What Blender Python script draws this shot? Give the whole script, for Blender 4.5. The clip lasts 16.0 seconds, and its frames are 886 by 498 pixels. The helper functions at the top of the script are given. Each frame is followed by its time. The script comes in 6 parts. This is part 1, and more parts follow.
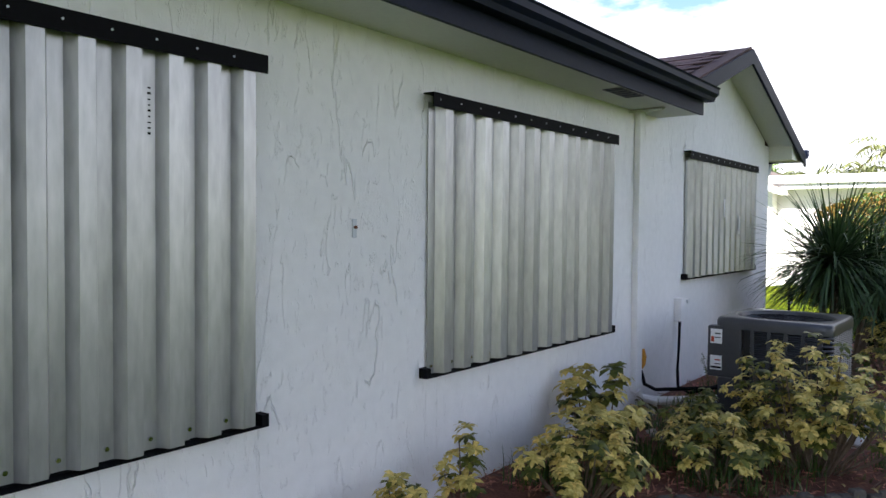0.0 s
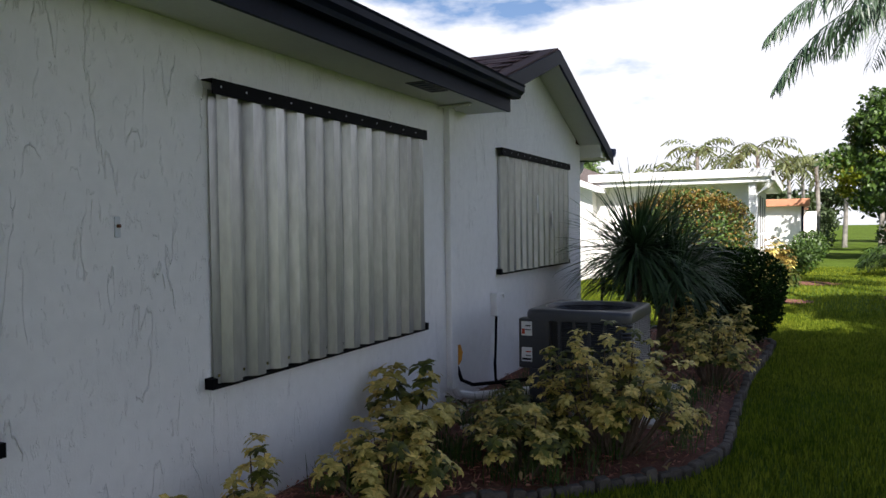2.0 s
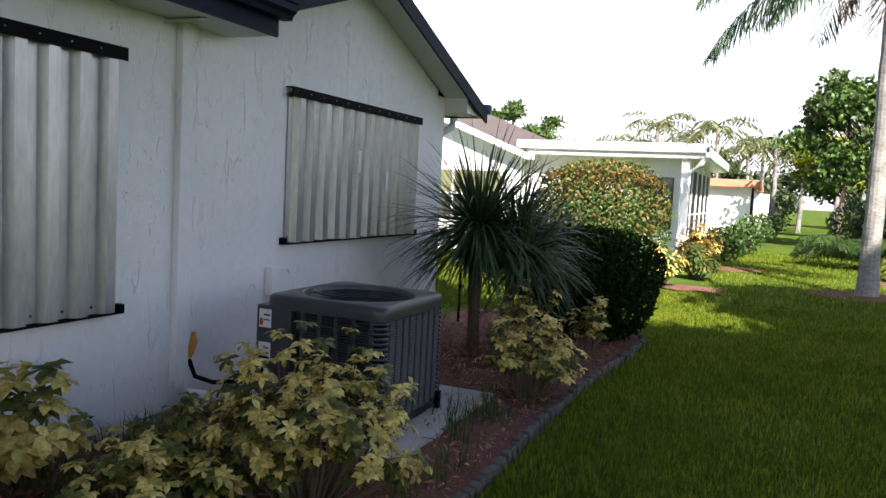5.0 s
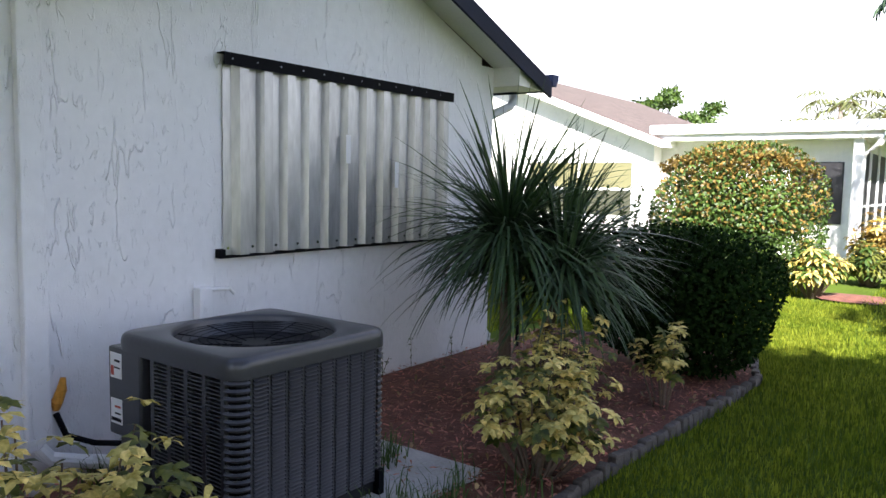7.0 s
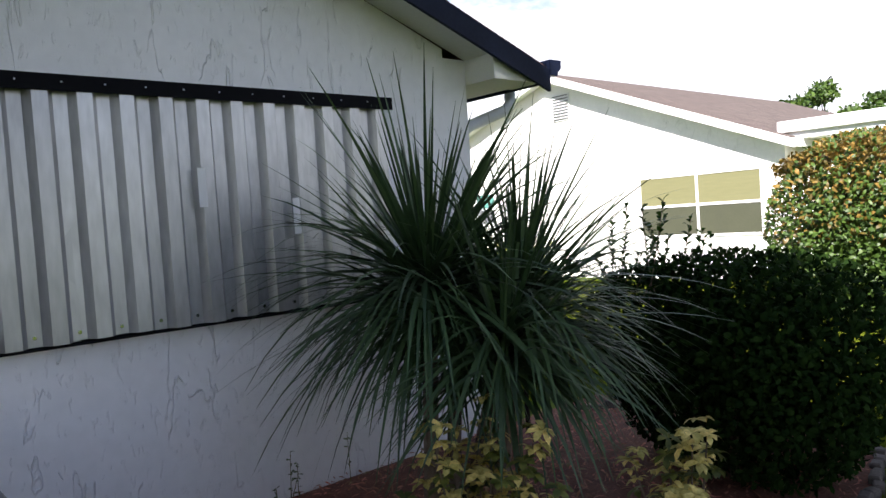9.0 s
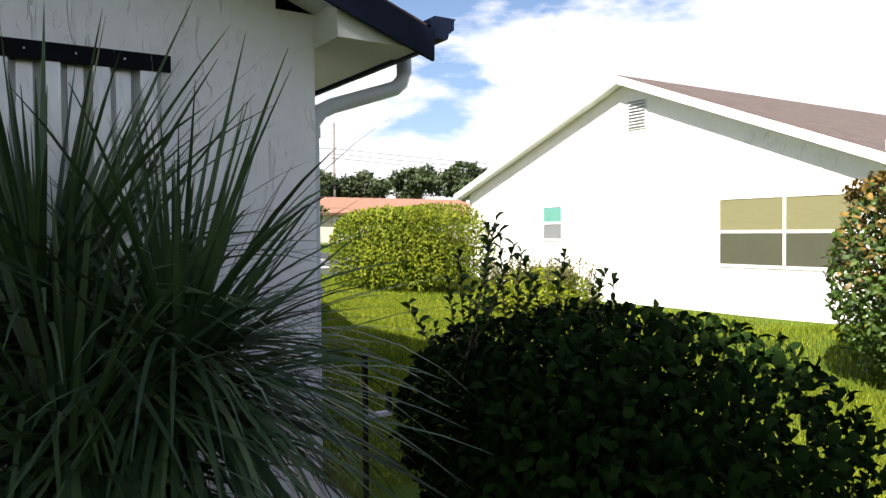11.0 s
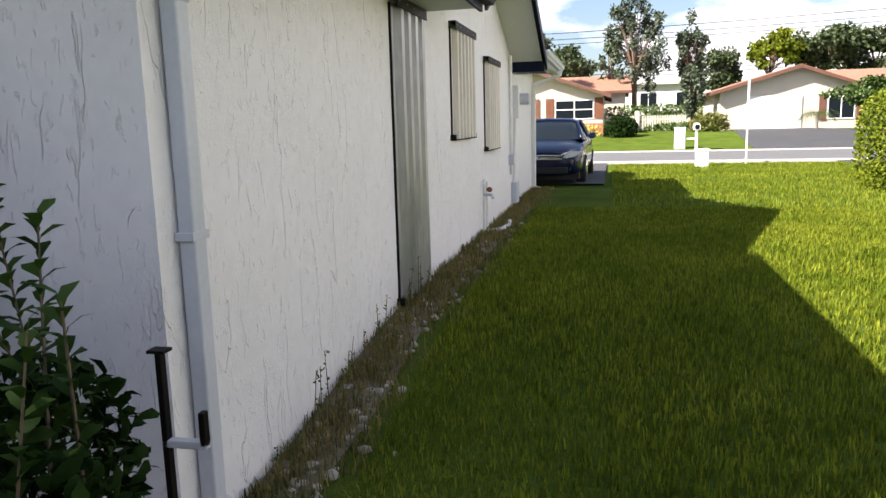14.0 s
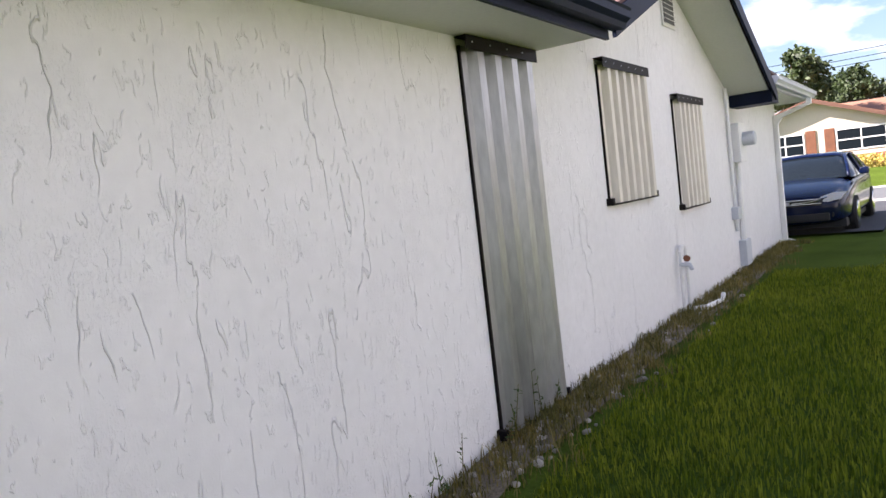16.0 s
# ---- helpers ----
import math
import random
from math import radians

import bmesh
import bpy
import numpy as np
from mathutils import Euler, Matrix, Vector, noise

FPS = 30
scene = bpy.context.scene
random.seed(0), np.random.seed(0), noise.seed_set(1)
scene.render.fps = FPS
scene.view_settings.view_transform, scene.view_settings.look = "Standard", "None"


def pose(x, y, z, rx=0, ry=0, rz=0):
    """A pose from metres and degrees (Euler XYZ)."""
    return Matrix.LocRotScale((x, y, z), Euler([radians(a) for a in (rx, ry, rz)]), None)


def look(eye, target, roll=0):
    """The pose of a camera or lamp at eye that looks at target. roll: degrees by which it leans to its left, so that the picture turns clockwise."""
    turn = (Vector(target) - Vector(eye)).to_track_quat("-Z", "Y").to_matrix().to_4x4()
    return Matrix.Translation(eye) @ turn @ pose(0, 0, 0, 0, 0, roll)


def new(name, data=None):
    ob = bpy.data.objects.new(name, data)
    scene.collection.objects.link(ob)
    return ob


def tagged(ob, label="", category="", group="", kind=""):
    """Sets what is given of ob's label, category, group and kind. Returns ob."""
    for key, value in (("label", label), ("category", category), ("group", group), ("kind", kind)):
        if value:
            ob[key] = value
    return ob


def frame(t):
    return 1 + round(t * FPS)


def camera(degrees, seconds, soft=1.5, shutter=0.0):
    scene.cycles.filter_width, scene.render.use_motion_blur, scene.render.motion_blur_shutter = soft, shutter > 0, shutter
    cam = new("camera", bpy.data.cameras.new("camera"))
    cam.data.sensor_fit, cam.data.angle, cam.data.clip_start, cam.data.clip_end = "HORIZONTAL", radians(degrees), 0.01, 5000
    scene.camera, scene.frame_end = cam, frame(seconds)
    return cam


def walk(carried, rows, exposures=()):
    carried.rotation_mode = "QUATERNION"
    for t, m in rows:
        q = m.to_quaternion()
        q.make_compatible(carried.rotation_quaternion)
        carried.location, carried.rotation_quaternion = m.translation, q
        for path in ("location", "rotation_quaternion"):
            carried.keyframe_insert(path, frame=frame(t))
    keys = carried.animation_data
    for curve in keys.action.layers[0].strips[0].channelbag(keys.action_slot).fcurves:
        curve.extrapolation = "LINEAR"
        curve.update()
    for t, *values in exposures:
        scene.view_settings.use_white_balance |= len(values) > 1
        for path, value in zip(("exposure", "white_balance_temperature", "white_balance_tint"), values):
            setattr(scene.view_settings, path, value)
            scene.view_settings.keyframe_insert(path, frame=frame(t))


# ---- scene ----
cam = camera(61.5, 16.0)
PATH = [
    (0, (2.556, -3.074, 1.322), (1.333, -1.494, 1.259), 0.5),
    (0.5, (2.574, -3.067, 1.336), (1.456, -1.409, 1.379), 1.9),
    (1, (2.651, -3.045, 1.336), (1.64, -1.32, 1.371), 1.0),
    (1.5, (2.692, -2.95, 1.319), (1.834, -1.144, 1.276), -0.7),
    (2, (2.684, -2.777, 1.285), (1.813, -0.977, 1.228), -0.7),
    (2.5, (2.738, -2.6, 1.339), (1.94, -0.767, 1.285), 1.7),
    (3, (2.958, -2.371, 1.306), (2.285, -0.489, 1.224), 0.4),
    (3.5, (3.194, -2.1, 1.346), (2.478, -0.233, 1.299), 1.0),
    (4, (3.29, -1.681, 1.292), (2.636, 0.207, 1.209), 0.9),
    (4.2, (3.355, -1.537, 1.32), (2.691, 0.346, 1.205), 0.9),
    (6.3, (3.736, 0.416, 1.341), (2.559, 2.024, 1.168), 0.3),
    (6.5, (3.785, 0.608, 1.351), (2.564, 2.183, 1.183), -1.2),
    (7, (3.79, 1.154, 1.312), (2.605, 2.755, 1.133), 1.2),
    (7.5, (3.837, 1.677, 1.303), (2.588, 3.222, 1.068), -0.8),
    (8, (3.829, 2.247, 1.307), (2.392, 3.633, 1.187), -3.8),
    (8.5, (3.751, 2.823, 1.325), (2.391, 4.288, 1.241), -2.8),
    (9, (3.713, 3.411, 1.286), (2.215, 4.734, 1.206), -3.9),
    (9.5, (3.615, 3.96, 1.252), (2.089, 5.25, 1.166), -4.4),
    (10, (3.635, 4.473, 1.27), (2.115, 5.773, 1.22), -4.3),
    (10.2, (3.682, 4.672, 1.272), (2.145, 5.951, 1.223), -4.6),
    (12.3, (3.132, 7.03, 1.256), (1.223, 7.618, 1.152), 3.0),
    (12.5, (3.195, 7.265, 1.251), (1.267, 7.778, 1.099), -2.5),
    (13, (2.847, 7.733, 1.299), (0.857, 7.607, 1.141), 0.1),
    (13.2, (2.76, 7.905, 1.297), (0.781, 7.665, 1.133), 0.8),
    (13.4, (2.622, 8.087, 1.286), (0.648, 7.803, 1.138), 1.6),
    (13.5, (2.484, 8.148, 1.275), (0.514, 7.848, 1.112), 4.6),
    (13.8, (2.327, 8.359, 1.336), (0.374, 8.095, 0.999), 1.8),
    (14, (2.2, 8.483, 1.333), (0.277, 8.045, 1.0), -1.5),
    (14.5, (1.812, 8.742, 1.347), (-0.042, 8.034, 1.101), -4.7),
    (15, (1.384, 8.792, 1.383), (-0.451, 8.02, 1.189), -3.6),
    (15.5, (1.0, 8.879, 1.366), (-0.734, 7.899, 1.188), -3.1),
    (16, (0.569, 9.012, 1.375), (-1.096, 7.913, 1.238), -6.7),
]
EXPOSURES = [(0, 2.25, 6250, 14), (0.5, 1.95, 6250, 14), (1.0, 1.55, 6250, 14), (1.5, 1.28, 6250, 14), (2.5, 1.18, 6250, 14), (4.2, 1.4, 6250, 14),
             (6.3, 2.2, 6200, 16), (7.5, 2.25, 6200, 16), (8.0, 2.0, 6200, 16), (9.0, 1.7, 6250, 16), (10.2, 1.5, 6350, 15),
             (12.3, 1.5, 6800, 13), (13.0, 1.1, 6800, 13), (13.4, 1.5, 6800, 14), (14.0, 1.8, 6700, 16), (14.5, 2.1, 6550, 18), (15.0, 2.3, 6450, 20), (16, 2.0, 6400, 22)]
walk(cam, [(t, look(eye, target, roll)) for t, eye, target, roll in PATH], EXPOSURES)

# ---- light ----
SUN_TO = Vector((0.62, -1.0, 1.04)).normalized()      # towards the sun
sun_data = bpy.data.lights.new("sun", "SUN")
sun_data.energy, sun_data.angle, sun_data.color = 5.0, radians(0.6), (1.0, 0.94, 0.84)
sun = new("sun", sun_data)
sun.matrix_world = look((0, 0, 30), tuple(Vector((0, 0, 30)) - SUN_TO))
world = bpy.data.worlds.new("sky")
scene.world = world
world.use_nodes = True
wn, wl = world.node_tree.nodes, world.node_tree.links
wn.clear()
sky = wn.new("ShaderNodeTexSky")
sky.sky_type, sky.sun_disc = "NISHITA", False
sky.sun_elevation = math.asin(SUN_TO.z)
sky.sun_rotation = math.atan2(SUN_TO.x, SUN_TO.y)
sky.air_density, sky.dust_density, sky.ozone_density = 1.0, 1.5, 1.0
# broken white cloud, thick low down and thin overhead
tc = wn.new("ShaderNodeTexCoord")
mp = wn.new("ShaderNodeMapping")
mp.inputs["Scale"].default_value = (1.0, 1.0, 2.6)
wl.new(tc.outputs["Generated"], mp.inputs["Vector"])
cn = wn.new("ShaderNodeTexNoise")
cn.inputs["Scale"].default_value, cn.inputs["Detail"].default_value, cn.inputs["Roughness"].default_value = 4.6, 7.0, 0.55
wl.new(mp.outputs["Vector"], cn.inputs["Vector"])
sp = wn.new("ShaderNodeSeparateXYZ")
wl.new(tc.outputs["Generated"], sp.inputs["Vector"])
lo = wn.new("ShaderNodeMapRange")
lo.inputs["From Min"].default_value, lo.inputs["From Max"].default_value = 0.03, 0.30
lo.inputs["To Min"].default_value, lo.inputs["To Max"].default_value = 0.22, -0.07
wl.new(sp.outputs["Z"], lo.inputs["Value"])
ad = wn.new("ShaderNodeMath")
ad.operation = "ADD"
wl.new(cn.outputs["Fac"], ad.inputs[0])
wl.new(lo.outputs["Result"], ad.inputs[1])
north = wn.new("ShaderNodeMath")
north.operation = "MULTIPLY_ADD"
wl.new(sp.outputs["Y"], north.inputs[0])
north.inputs[1].default_value = 0.22
wl.new(ad.outputs[0], north.inputs[2])
cr = wn.new("ShaderNodeValToRGB")
cr.color_ramp.elements[0].position, cr.color_ramp.elements[1].position = 0.54, 0.66
wl.new(north.outputs[0], cr.inputs["Fac"])
mx = wn.new("ShaderNodeMix")
mx.data_type = "RGBA"
wl.new(cr.outputs["Color"], mx.inputs["Factor"])
gain = wn.new("ShaderNodeVectorMath")
gain.operation = "MULTIPLY"
wl.new(sky.outputs["Color"], gain.inputs[0])
gain.inputs[1].default_value = (1.0, 1.06, 1.15)
wl.new(gain.outputs["Vector"], mx.inputs["A"])
mx.inputs["B"].default_value = (9.0, 9.1, 9.3, 1)
bg = wn.new("ShaderNodeBackground")
bg.inputs["Strength"].default_value = 0.052
wl.new(mx.outputs["Result"], bg.inputs["Color"])
wo = wn.new("ShaderNodeOutputWorld")
wl.new(bg.outputs["Background"], wo.inputs["Surface"])

# ---- materials ----
MATS = {}


def material(name, base, rough=0.7, metal=0.0, vary=0.25, scale=3.0, fine=40.0, bump=0.0, bump_scale=60.0,
             tint=None, island=0.0, rand=0.0, spec=0.5, stretch=(1, 1, 1), translucent=0.0, coat=0.0):
    """A node material: two scales of variation, bump, and variation by island or by object."""
    if name in MATS:
        return MATS[name]
    m = bpy.data.materials.new(name)
    MATS[name] = m
    m.use_nodes = True
    n, l = m.node_tree.nodes, m.node_tree.links
    b = n["Principled BSDF"]
    b.inputs["Roughness"].default_value, b.inputs["Metallic"].default_value = rough, metal
    b.inputs["Specular IOR Level"].default_value = spec
    b.inputs["Coat Weight"].default_value = coat
    co = n.new("ShaderNodeTexCoord")
    ma = n.new("ShaderNodeMapping")
    ma.inputs["Scale"].default_value = stretch
    l.new(co.outputs["Object"], ma.inputs["Vector"])
    big = n.new("ShaderNodeTexNoise")
    big.inputs["Scale"].default_value, big.inputs["Detail"].default_value = scale, 4.0
    small = n.new("ShaderNodeTexNoise")
    small.inputs["Scale"].default_value, small.inputs["Detail"].default_value = fine, 3.0
    for t in (big, small):
        l.new(ma.outputs["Vector"], t.inputs["Vector"])
    mixn = n.new("ShaderNodeMath")
    mixn.operation = "MULTIPLY_ADD"
    l.new(small.outputs["Fac"], mixn.inputs[0])
    mixn.inputs[1].default_value = 0.5
    half = n.new("ShaderNodeMath")
    half.operation = "MULTIPLY"
    l.new(big.outputs["Fac"], half.inputs[0])
    half.inputs[1].default_value = 0.5
    l.new(half.outputs[0], mixn.inputs[2])
    ramp = n.new("ShaderNodeMapRange")
    ramp.inputs["From Min"].default_value, ramp.inputs["From Max"].default_value = 0.32, 0.68
    l.new(mixn.outputs[0], ramp.inputs["Value"])
    mc = n.new("ShaderNodeMix")
    mc.data_type = "RGBA"
    t2 = tint if tint else [c * (1 + vary) for c in base]
    mc.inputs["A"].default_value = (*[max(0.0, c * (1 - vary)) for c in base], 1)
    mc.inputs["B"].default_value = (*[min(1.0, c) for c in t2], 1)
    l.new(ramp.outputs["Result"], mc.inputs["Factor"])
    last = mc.outputs["Result"]
    if island or rand:
        hs = n.new("ShaderNodeHueSaturation")
        if island:
            g = n.new("ShaderNodeNewGeometry")
            src, amount = g.outputs["Random Per Island"], island
        else:
            g = n.new("ShaderNodeObjectInfo")
            src, amount = g.outputs["Random"], rand
        r = n.new("ShaderNodeMapRange")
        r.inputs["To Min"].default_value, r.inputs["To Max"].default_value = 1 - amount, 1 + amount
        l.new(src, r.inputs["Value"])
        l.new(r.outputs["Result"], hs.inputs["Value"])
        r2 = n.new("ShaderNodeMapRange")
        r2.inputs["To Min"].default_value, r2.inputs["To Max"].default_value = 0.5 + 0.03 * amount, 0.5 - 0.03 * amount
        l.new(src, r2.inputs["Value"])
        l.new(r2.outputs["Result"], hs.inputs["Hue"])
        l.new(last, hs.inputs["Color"])
        last = hs.outputs["Color"]
    l.new(last, b.inputs["Base Color"])
    if bump:
        bt = n.new("ShaderNodeTexNoise")
        bt.inputs["Scale"].default_value, bt.inputs["Detail"].default_value = bump_scale, 4.0
        l.new(ma.outputs["Vector"], bt.inputs["Vector"])
        bp = n.new("ShaderNodeBump")
        bp.inputs["Strength"].default_value, bp.inputs["Distance"].default_value = min(1.0, bump), 0.01
        l.new(bt.outputs["Fac"], bp.inputs["Height"])
        l.new(bp.outputs["Normal"], b.inputs["Normal"])
    if translucent:
        tr = n.new("ShaderNodeBsdfTranslucent")
        l.new(last, tr.inputs["Color"])
        ms = n.new("ShaderNodeMixShader")
        ms.inputs["Fac"].default_value = translucent
        l.new(b.outputs["BSDF"], ms.inputs[1])
        l.new(tr.outputs["BSDF"], ms.inputs[2])
        l.new(ms.outputs["Shader"], n["Material Output"].inputs["Surface"])
    return m


def stucco(name, base):
    """Painted knockdown stucco: thin wandering trowel ridges that break off, rough patches between smooth ones."""
    if name in MATS:
        return MATS[name]
    m = material(name, base, rough=0.62, vary=0.05, scale=1.3, fine=14.0, spec=0.35)
    n, l = m.node_tree.nodes, m.node_tree.links
    b = n["Principled BSDF"]
    co = n.new("ShaderNodeTexCoord")

    def noise_at(scale, detail, stretch, rough=0.5, warp=0.0):
        mp_ = n.new("ShaderNodeMapping")
        mp_.inputs["Scale"].default_value = stretch
        l.new(co.outputs["Object"], mp_.inputs["Vector"])
        t = n.new("ShaderNodeTexNoise")
        t.inputs["Scale"].default_value, t.inputs["Detail"].default_value, t.inputs["Roughness"].default_value = scale, detail, rough
        t.inputs["Distortion"].default_value = warp
        l.new(mp_.outputs["Vector"], t.inputs["Vector"])
        return t.outputs["Fac"]

    def math_node(op, a, c, d=None):
        k = n.new("ShaderNodeMath")
        k.operation = op
        for i, x in enumerate((a, c, d)):
            if x is None:
                continue
            if isinstance(x, (int, float)):
                k.inputs[i].default_value = x
            else:
                l.new(x, k.inputs[i])
        return k.outputs[0]

    def step(x, lo_, hi_):
        r = n.new("ShaderNodeMapRange")
        r.interpolation_type = "SMOOTHSTEP"
        r.inputs["From Min"].default_value, r.inputs["From Max"].default_value = lo_, hi_
        l.new(x, r.inputs["Value"])
        return r.outputs["Result"]

    def ridges(scale, stretch, width, keep, offset):
        """Thin lines along one level of a noise, kept only where a second noise is high."""
        f = noise_at(scale, 4.0, stretch, 0.5, 0.35)
        away = math_node("ABSOLUTE", math_node("SUBTRACT", f, offset), 0.0)
        line = math_node("SUBTRACT", 1.0, step(away, 0.0, width))
        return math_node("MULTIPLY", line, step(noise_at(scale * 1.3, 2.0, (stretch[0], stretch[1], stretch[2] * 1.2)), keep, keep + 0.07))

    long_ = ridges(5.0, (1.0, 1.0, 0.22), 0.0085, 0.49, 0.48)
    short = ridges(19.0, (1.0, 1.0, 0.34), 0.030, 0.53, 0.52)
    rough_patch = math_node("MULTIPLY", step(noise_at(70.0, 4.0, (1.0, 1.0, 0.7), 0.6), 0.47, 0.60), step(noise_at(3.1, 3.0, (1.0, 1.0, 0.8)), 0.47, 0.66))
    grain = noise_at(120.0, 3.0, (1.0, 1.0, 1.0))
    swell = noise_at(2.2, 2.0, (1.0, 1.0, 1.0))
    h = math_node("MULTIPLY_ADD", short, 0.40, long_)
    h = math_node("MULTIPLY_ADD", rough_patch, 0.13, h)
    h = math_node("MULTIPLY_ADD", grain, 0.10, h)
    h = math_node("MULTIPLY_ADD", swell, 1.6, h)
    bp = n.new("ShaderNodeBump")
    bp.inputs["Strength"].default_value, bp.inputs["Distance"].default_value = 1.0, 0.0075
    l.new(h, bp.inputs["Height"])
    l.new(bp.outputs["Normal"], b.inputs["Normal"])
    return m


WALL = stucco("white_stucco", (0.78, 0.775, 0.785))
NB_WALL = stucco("neighbour_stucco", (0.85, 0.83, 0.80))
SOFFIT = material("soffit_paint", (0.66, 0.67, 0.62), 0.7, vary=0.05, scale=1.5)
NAVY = material("navy_metal", (0.007, 0.011, 0.028), 0.5, vary=0.25, scale=2.0, spec=0.10, bump=0.04)
BLACK = material("black_track", (0.004, 0.004, 0.006), 0.65, vary=0.2, spec=0.08)
BRONZE = material("bronze_track", (0.008, 0.006, 0.006), 0.5, vary=0.2, spec=0.12)
GALV = material("galvanised_steel", (0.42, 0.425, 0.43), 0.36, metal=0.7, vary=0.2, scale=2.5, fine=30, rand=0.12, bump=0.03, stretch=(1, 1, 0.25))
SHINGLE = material("brown_shingle", (0.115, 0.062, 0.058), 0.9, vary=0.3, scale=8, fine=90, rand=0.3, bump=0.5, bump_scale=140)
NB_SHINGLE = material("grey_brown_shingle", (0.085, 0.064, 0.056), 0.9, vary=0.5, scale=3.5, fine=16, bump=0.5, bump_scale=140)
RED_SHINGLE = material("red_brown_shingle", (0.26, 0.13, 0.085), 0.9, vary=0.25, scale=4, fine=60, bump=0.5, bump_scale=120)
WHITE = material("white_paint", (0.78, 0.78, 0.77), 0.45, vary=0.05)
DSGREY = material("grey_paint", (0.52, 0.55, 0.60), 0.42, vary=0.06)
ACGREY = material("condenser_grey", (0.052, 0.053, 0.060), 0.30, vary=0.1, scale=4, spec=0.5, metal=0.2)
ACDARK = material("condenser_dark", (0.007, 0.007, 0.009), 0.6, vary=0.2)
CONCRETE = material("concrete", (0.42, 0.40, 0.37), 0.9, vary=0.2, scale=5, fine=60, bump=0.4, bump_scale=80)
EDGING = material("edging_concrete", (0.085, 0.072, 0.062), 0.92, vary=0.3, scale=6, fine=50, rand=0.2, bump=0.5, bump_scale=70)
ASPHALT = material("asphalt", (0.042, 0.044, 0.050), 0.85, vary=0.2, scale=1.2, fine=90, bump=0.4, bump_scale=150)
ROADGREY = material("road_asphalt", (0.10, 0.104, 0.108), 0.85, vary=0.12, scale=0.6, fine=60, bump=0.3, bump_scale=120)
GRASS = material("lawn_soil", (0.066, 0.10, 0.015), 0.95, vary=0.4, scale=1.2, fine=45, spec=0.02, bump=0.8, bump_scale=60)
BLADE = material("grass_blade", (0.118, 0.195, 0.012), 0.6, vary=0.3, scale=0.9, fine=8, island=0.5, translucent=0.45, tint=(0.235, 0.270, 0.026), spec=0.08)
MULCH = material("red_mulch", (0.14, 0.052, 0.034), 0.95, vary=0.5, scale=9, fine=60, bump=0.9, bump_scale=50)
CHIP = material("mulch_chip", (0.36, 0.15, 0.095), 0.9, vary=0.3, island=0.5)
PEBBLE = material("river_pebble", (0.34, 0.31, 0.27), 0.75, vary=0.2, rand=0.35, bump=0.15)
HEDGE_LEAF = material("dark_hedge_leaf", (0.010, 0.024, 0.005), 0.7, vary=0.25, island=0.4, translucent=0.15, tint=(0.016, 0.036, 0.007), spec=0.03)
TWIG_LEAF = material("new_hedge_leaf", (0.026, 0.060, 0.009), 0.55, vary=0.2, island=0.4, translucent=0.35, spec=0.12)
YUCCA_LEAF = material("strap_leaf", (0.042, 0.078, 0.028), 0.45, vary=0.25, island=0.5, translucent=0.12, spec=0.4)
VAR_LEAF = material("variegated_leaf", (0.58, 0.43, 0.05), 0.5, vary=0.45, scale=25, fine=60, island=0.4, translucent=0.25, tint=(0.86, 0.72, 0.24), spec=0.3)
VAR_GREEN = material("variegated_leaf_green", (0.040, 0.075, 0.012), 0.45, vary=0.3, scale=25, island=0.5, translucent=0.25, tint=(0.17, 0.17, 0.03), spec=0.3)
GREEN_LEAF = material("green_leaf", (0.052, 0.098, 0.014), 0.5, vary=0.25, scale=1.0, island=0.4, translucent=0.3)
LIME_LEAF = material("lime_leaf", (0.085, 0.14, 0.009), 0.6, vary=0.25, scale=1.0, island=0.5, translucent=0.35, tint=(0.21, 0.245, 0.018), spec=0.15)
ORANGE_LEAF = material("orange_leaf", (0.14, 0.115, 0.022), 0.5, vary=0.3, island=0.45, translucent=0.3, tint=(0.27, 0.165, 0.03))
FAR_LEAF = material("far_leaf", (0.042, 0.066, 0.020), 0.6, vary=0.3, scale=0.5, island=0.45, translucent=0.25)
PINE_LEAF = material("conifer_leaf", (0.055, 0.080, 0.045), 0.6, vary=0.3, scale=0.5, island=0.4, translucent=0.15)
PALM_LEAF = material("palm_leaf", (0.055, 0.095, 0.05), 0.45, vary=0.25, island=0.35, translucent=0.2)
BARK = material("bark", (0.14, 0.10, 0.07), 0.9, vary=0.35, scale=5, fine=40, bump=0.7, bump_scale=30)
PALM_BARK = material("palm_bark", (0.23, 0.215, 0.19), 0.9, vary=0.5, scale=2.2, fine=13, bump=0.6, bump_scale=14, stretch=(1, 1, 2.2))
CREAMED = material("cream_painted_steel", (0.66, 0.62, 0.55), 0.4, metal=0.0, vary=0.12, scale=3, fine=30, rand=0.06, spec=0.5, stretch=(1, 1, 0.2))
VENT_DARK = material("vent_shadow_grey", (0.10, 0.10, 0.105), 0.7, vary=0.15)
CARBLUE = material("navy_car_paint", (0.003, 0.007, 0.030), 0.16, vary=0.05, metal=0.0, coat=0.12, spec=0.25)
TYRE = material("tyre_rubber", (0.015, 0.015, 0.015), 0.85, vary=0.2)
CHROME = material("chrome", (0.7, 0.7, 0.72), 0.15, metal=1.0, vary=0.05)
DARKGLASS = material("dark_glass", (0.010, 0.014, 0.018), 0.06, vary=0.1, spec=0.09)
RUST = material("rust_brown", (0.16, 0.06, 0.03), 0.8, vary=0.3)
YELLOW_LEAFM = material("foam_orange", (0.55, 0.25, 0.03), 0.8, vary=0.2, scale=20, bump=0.5)
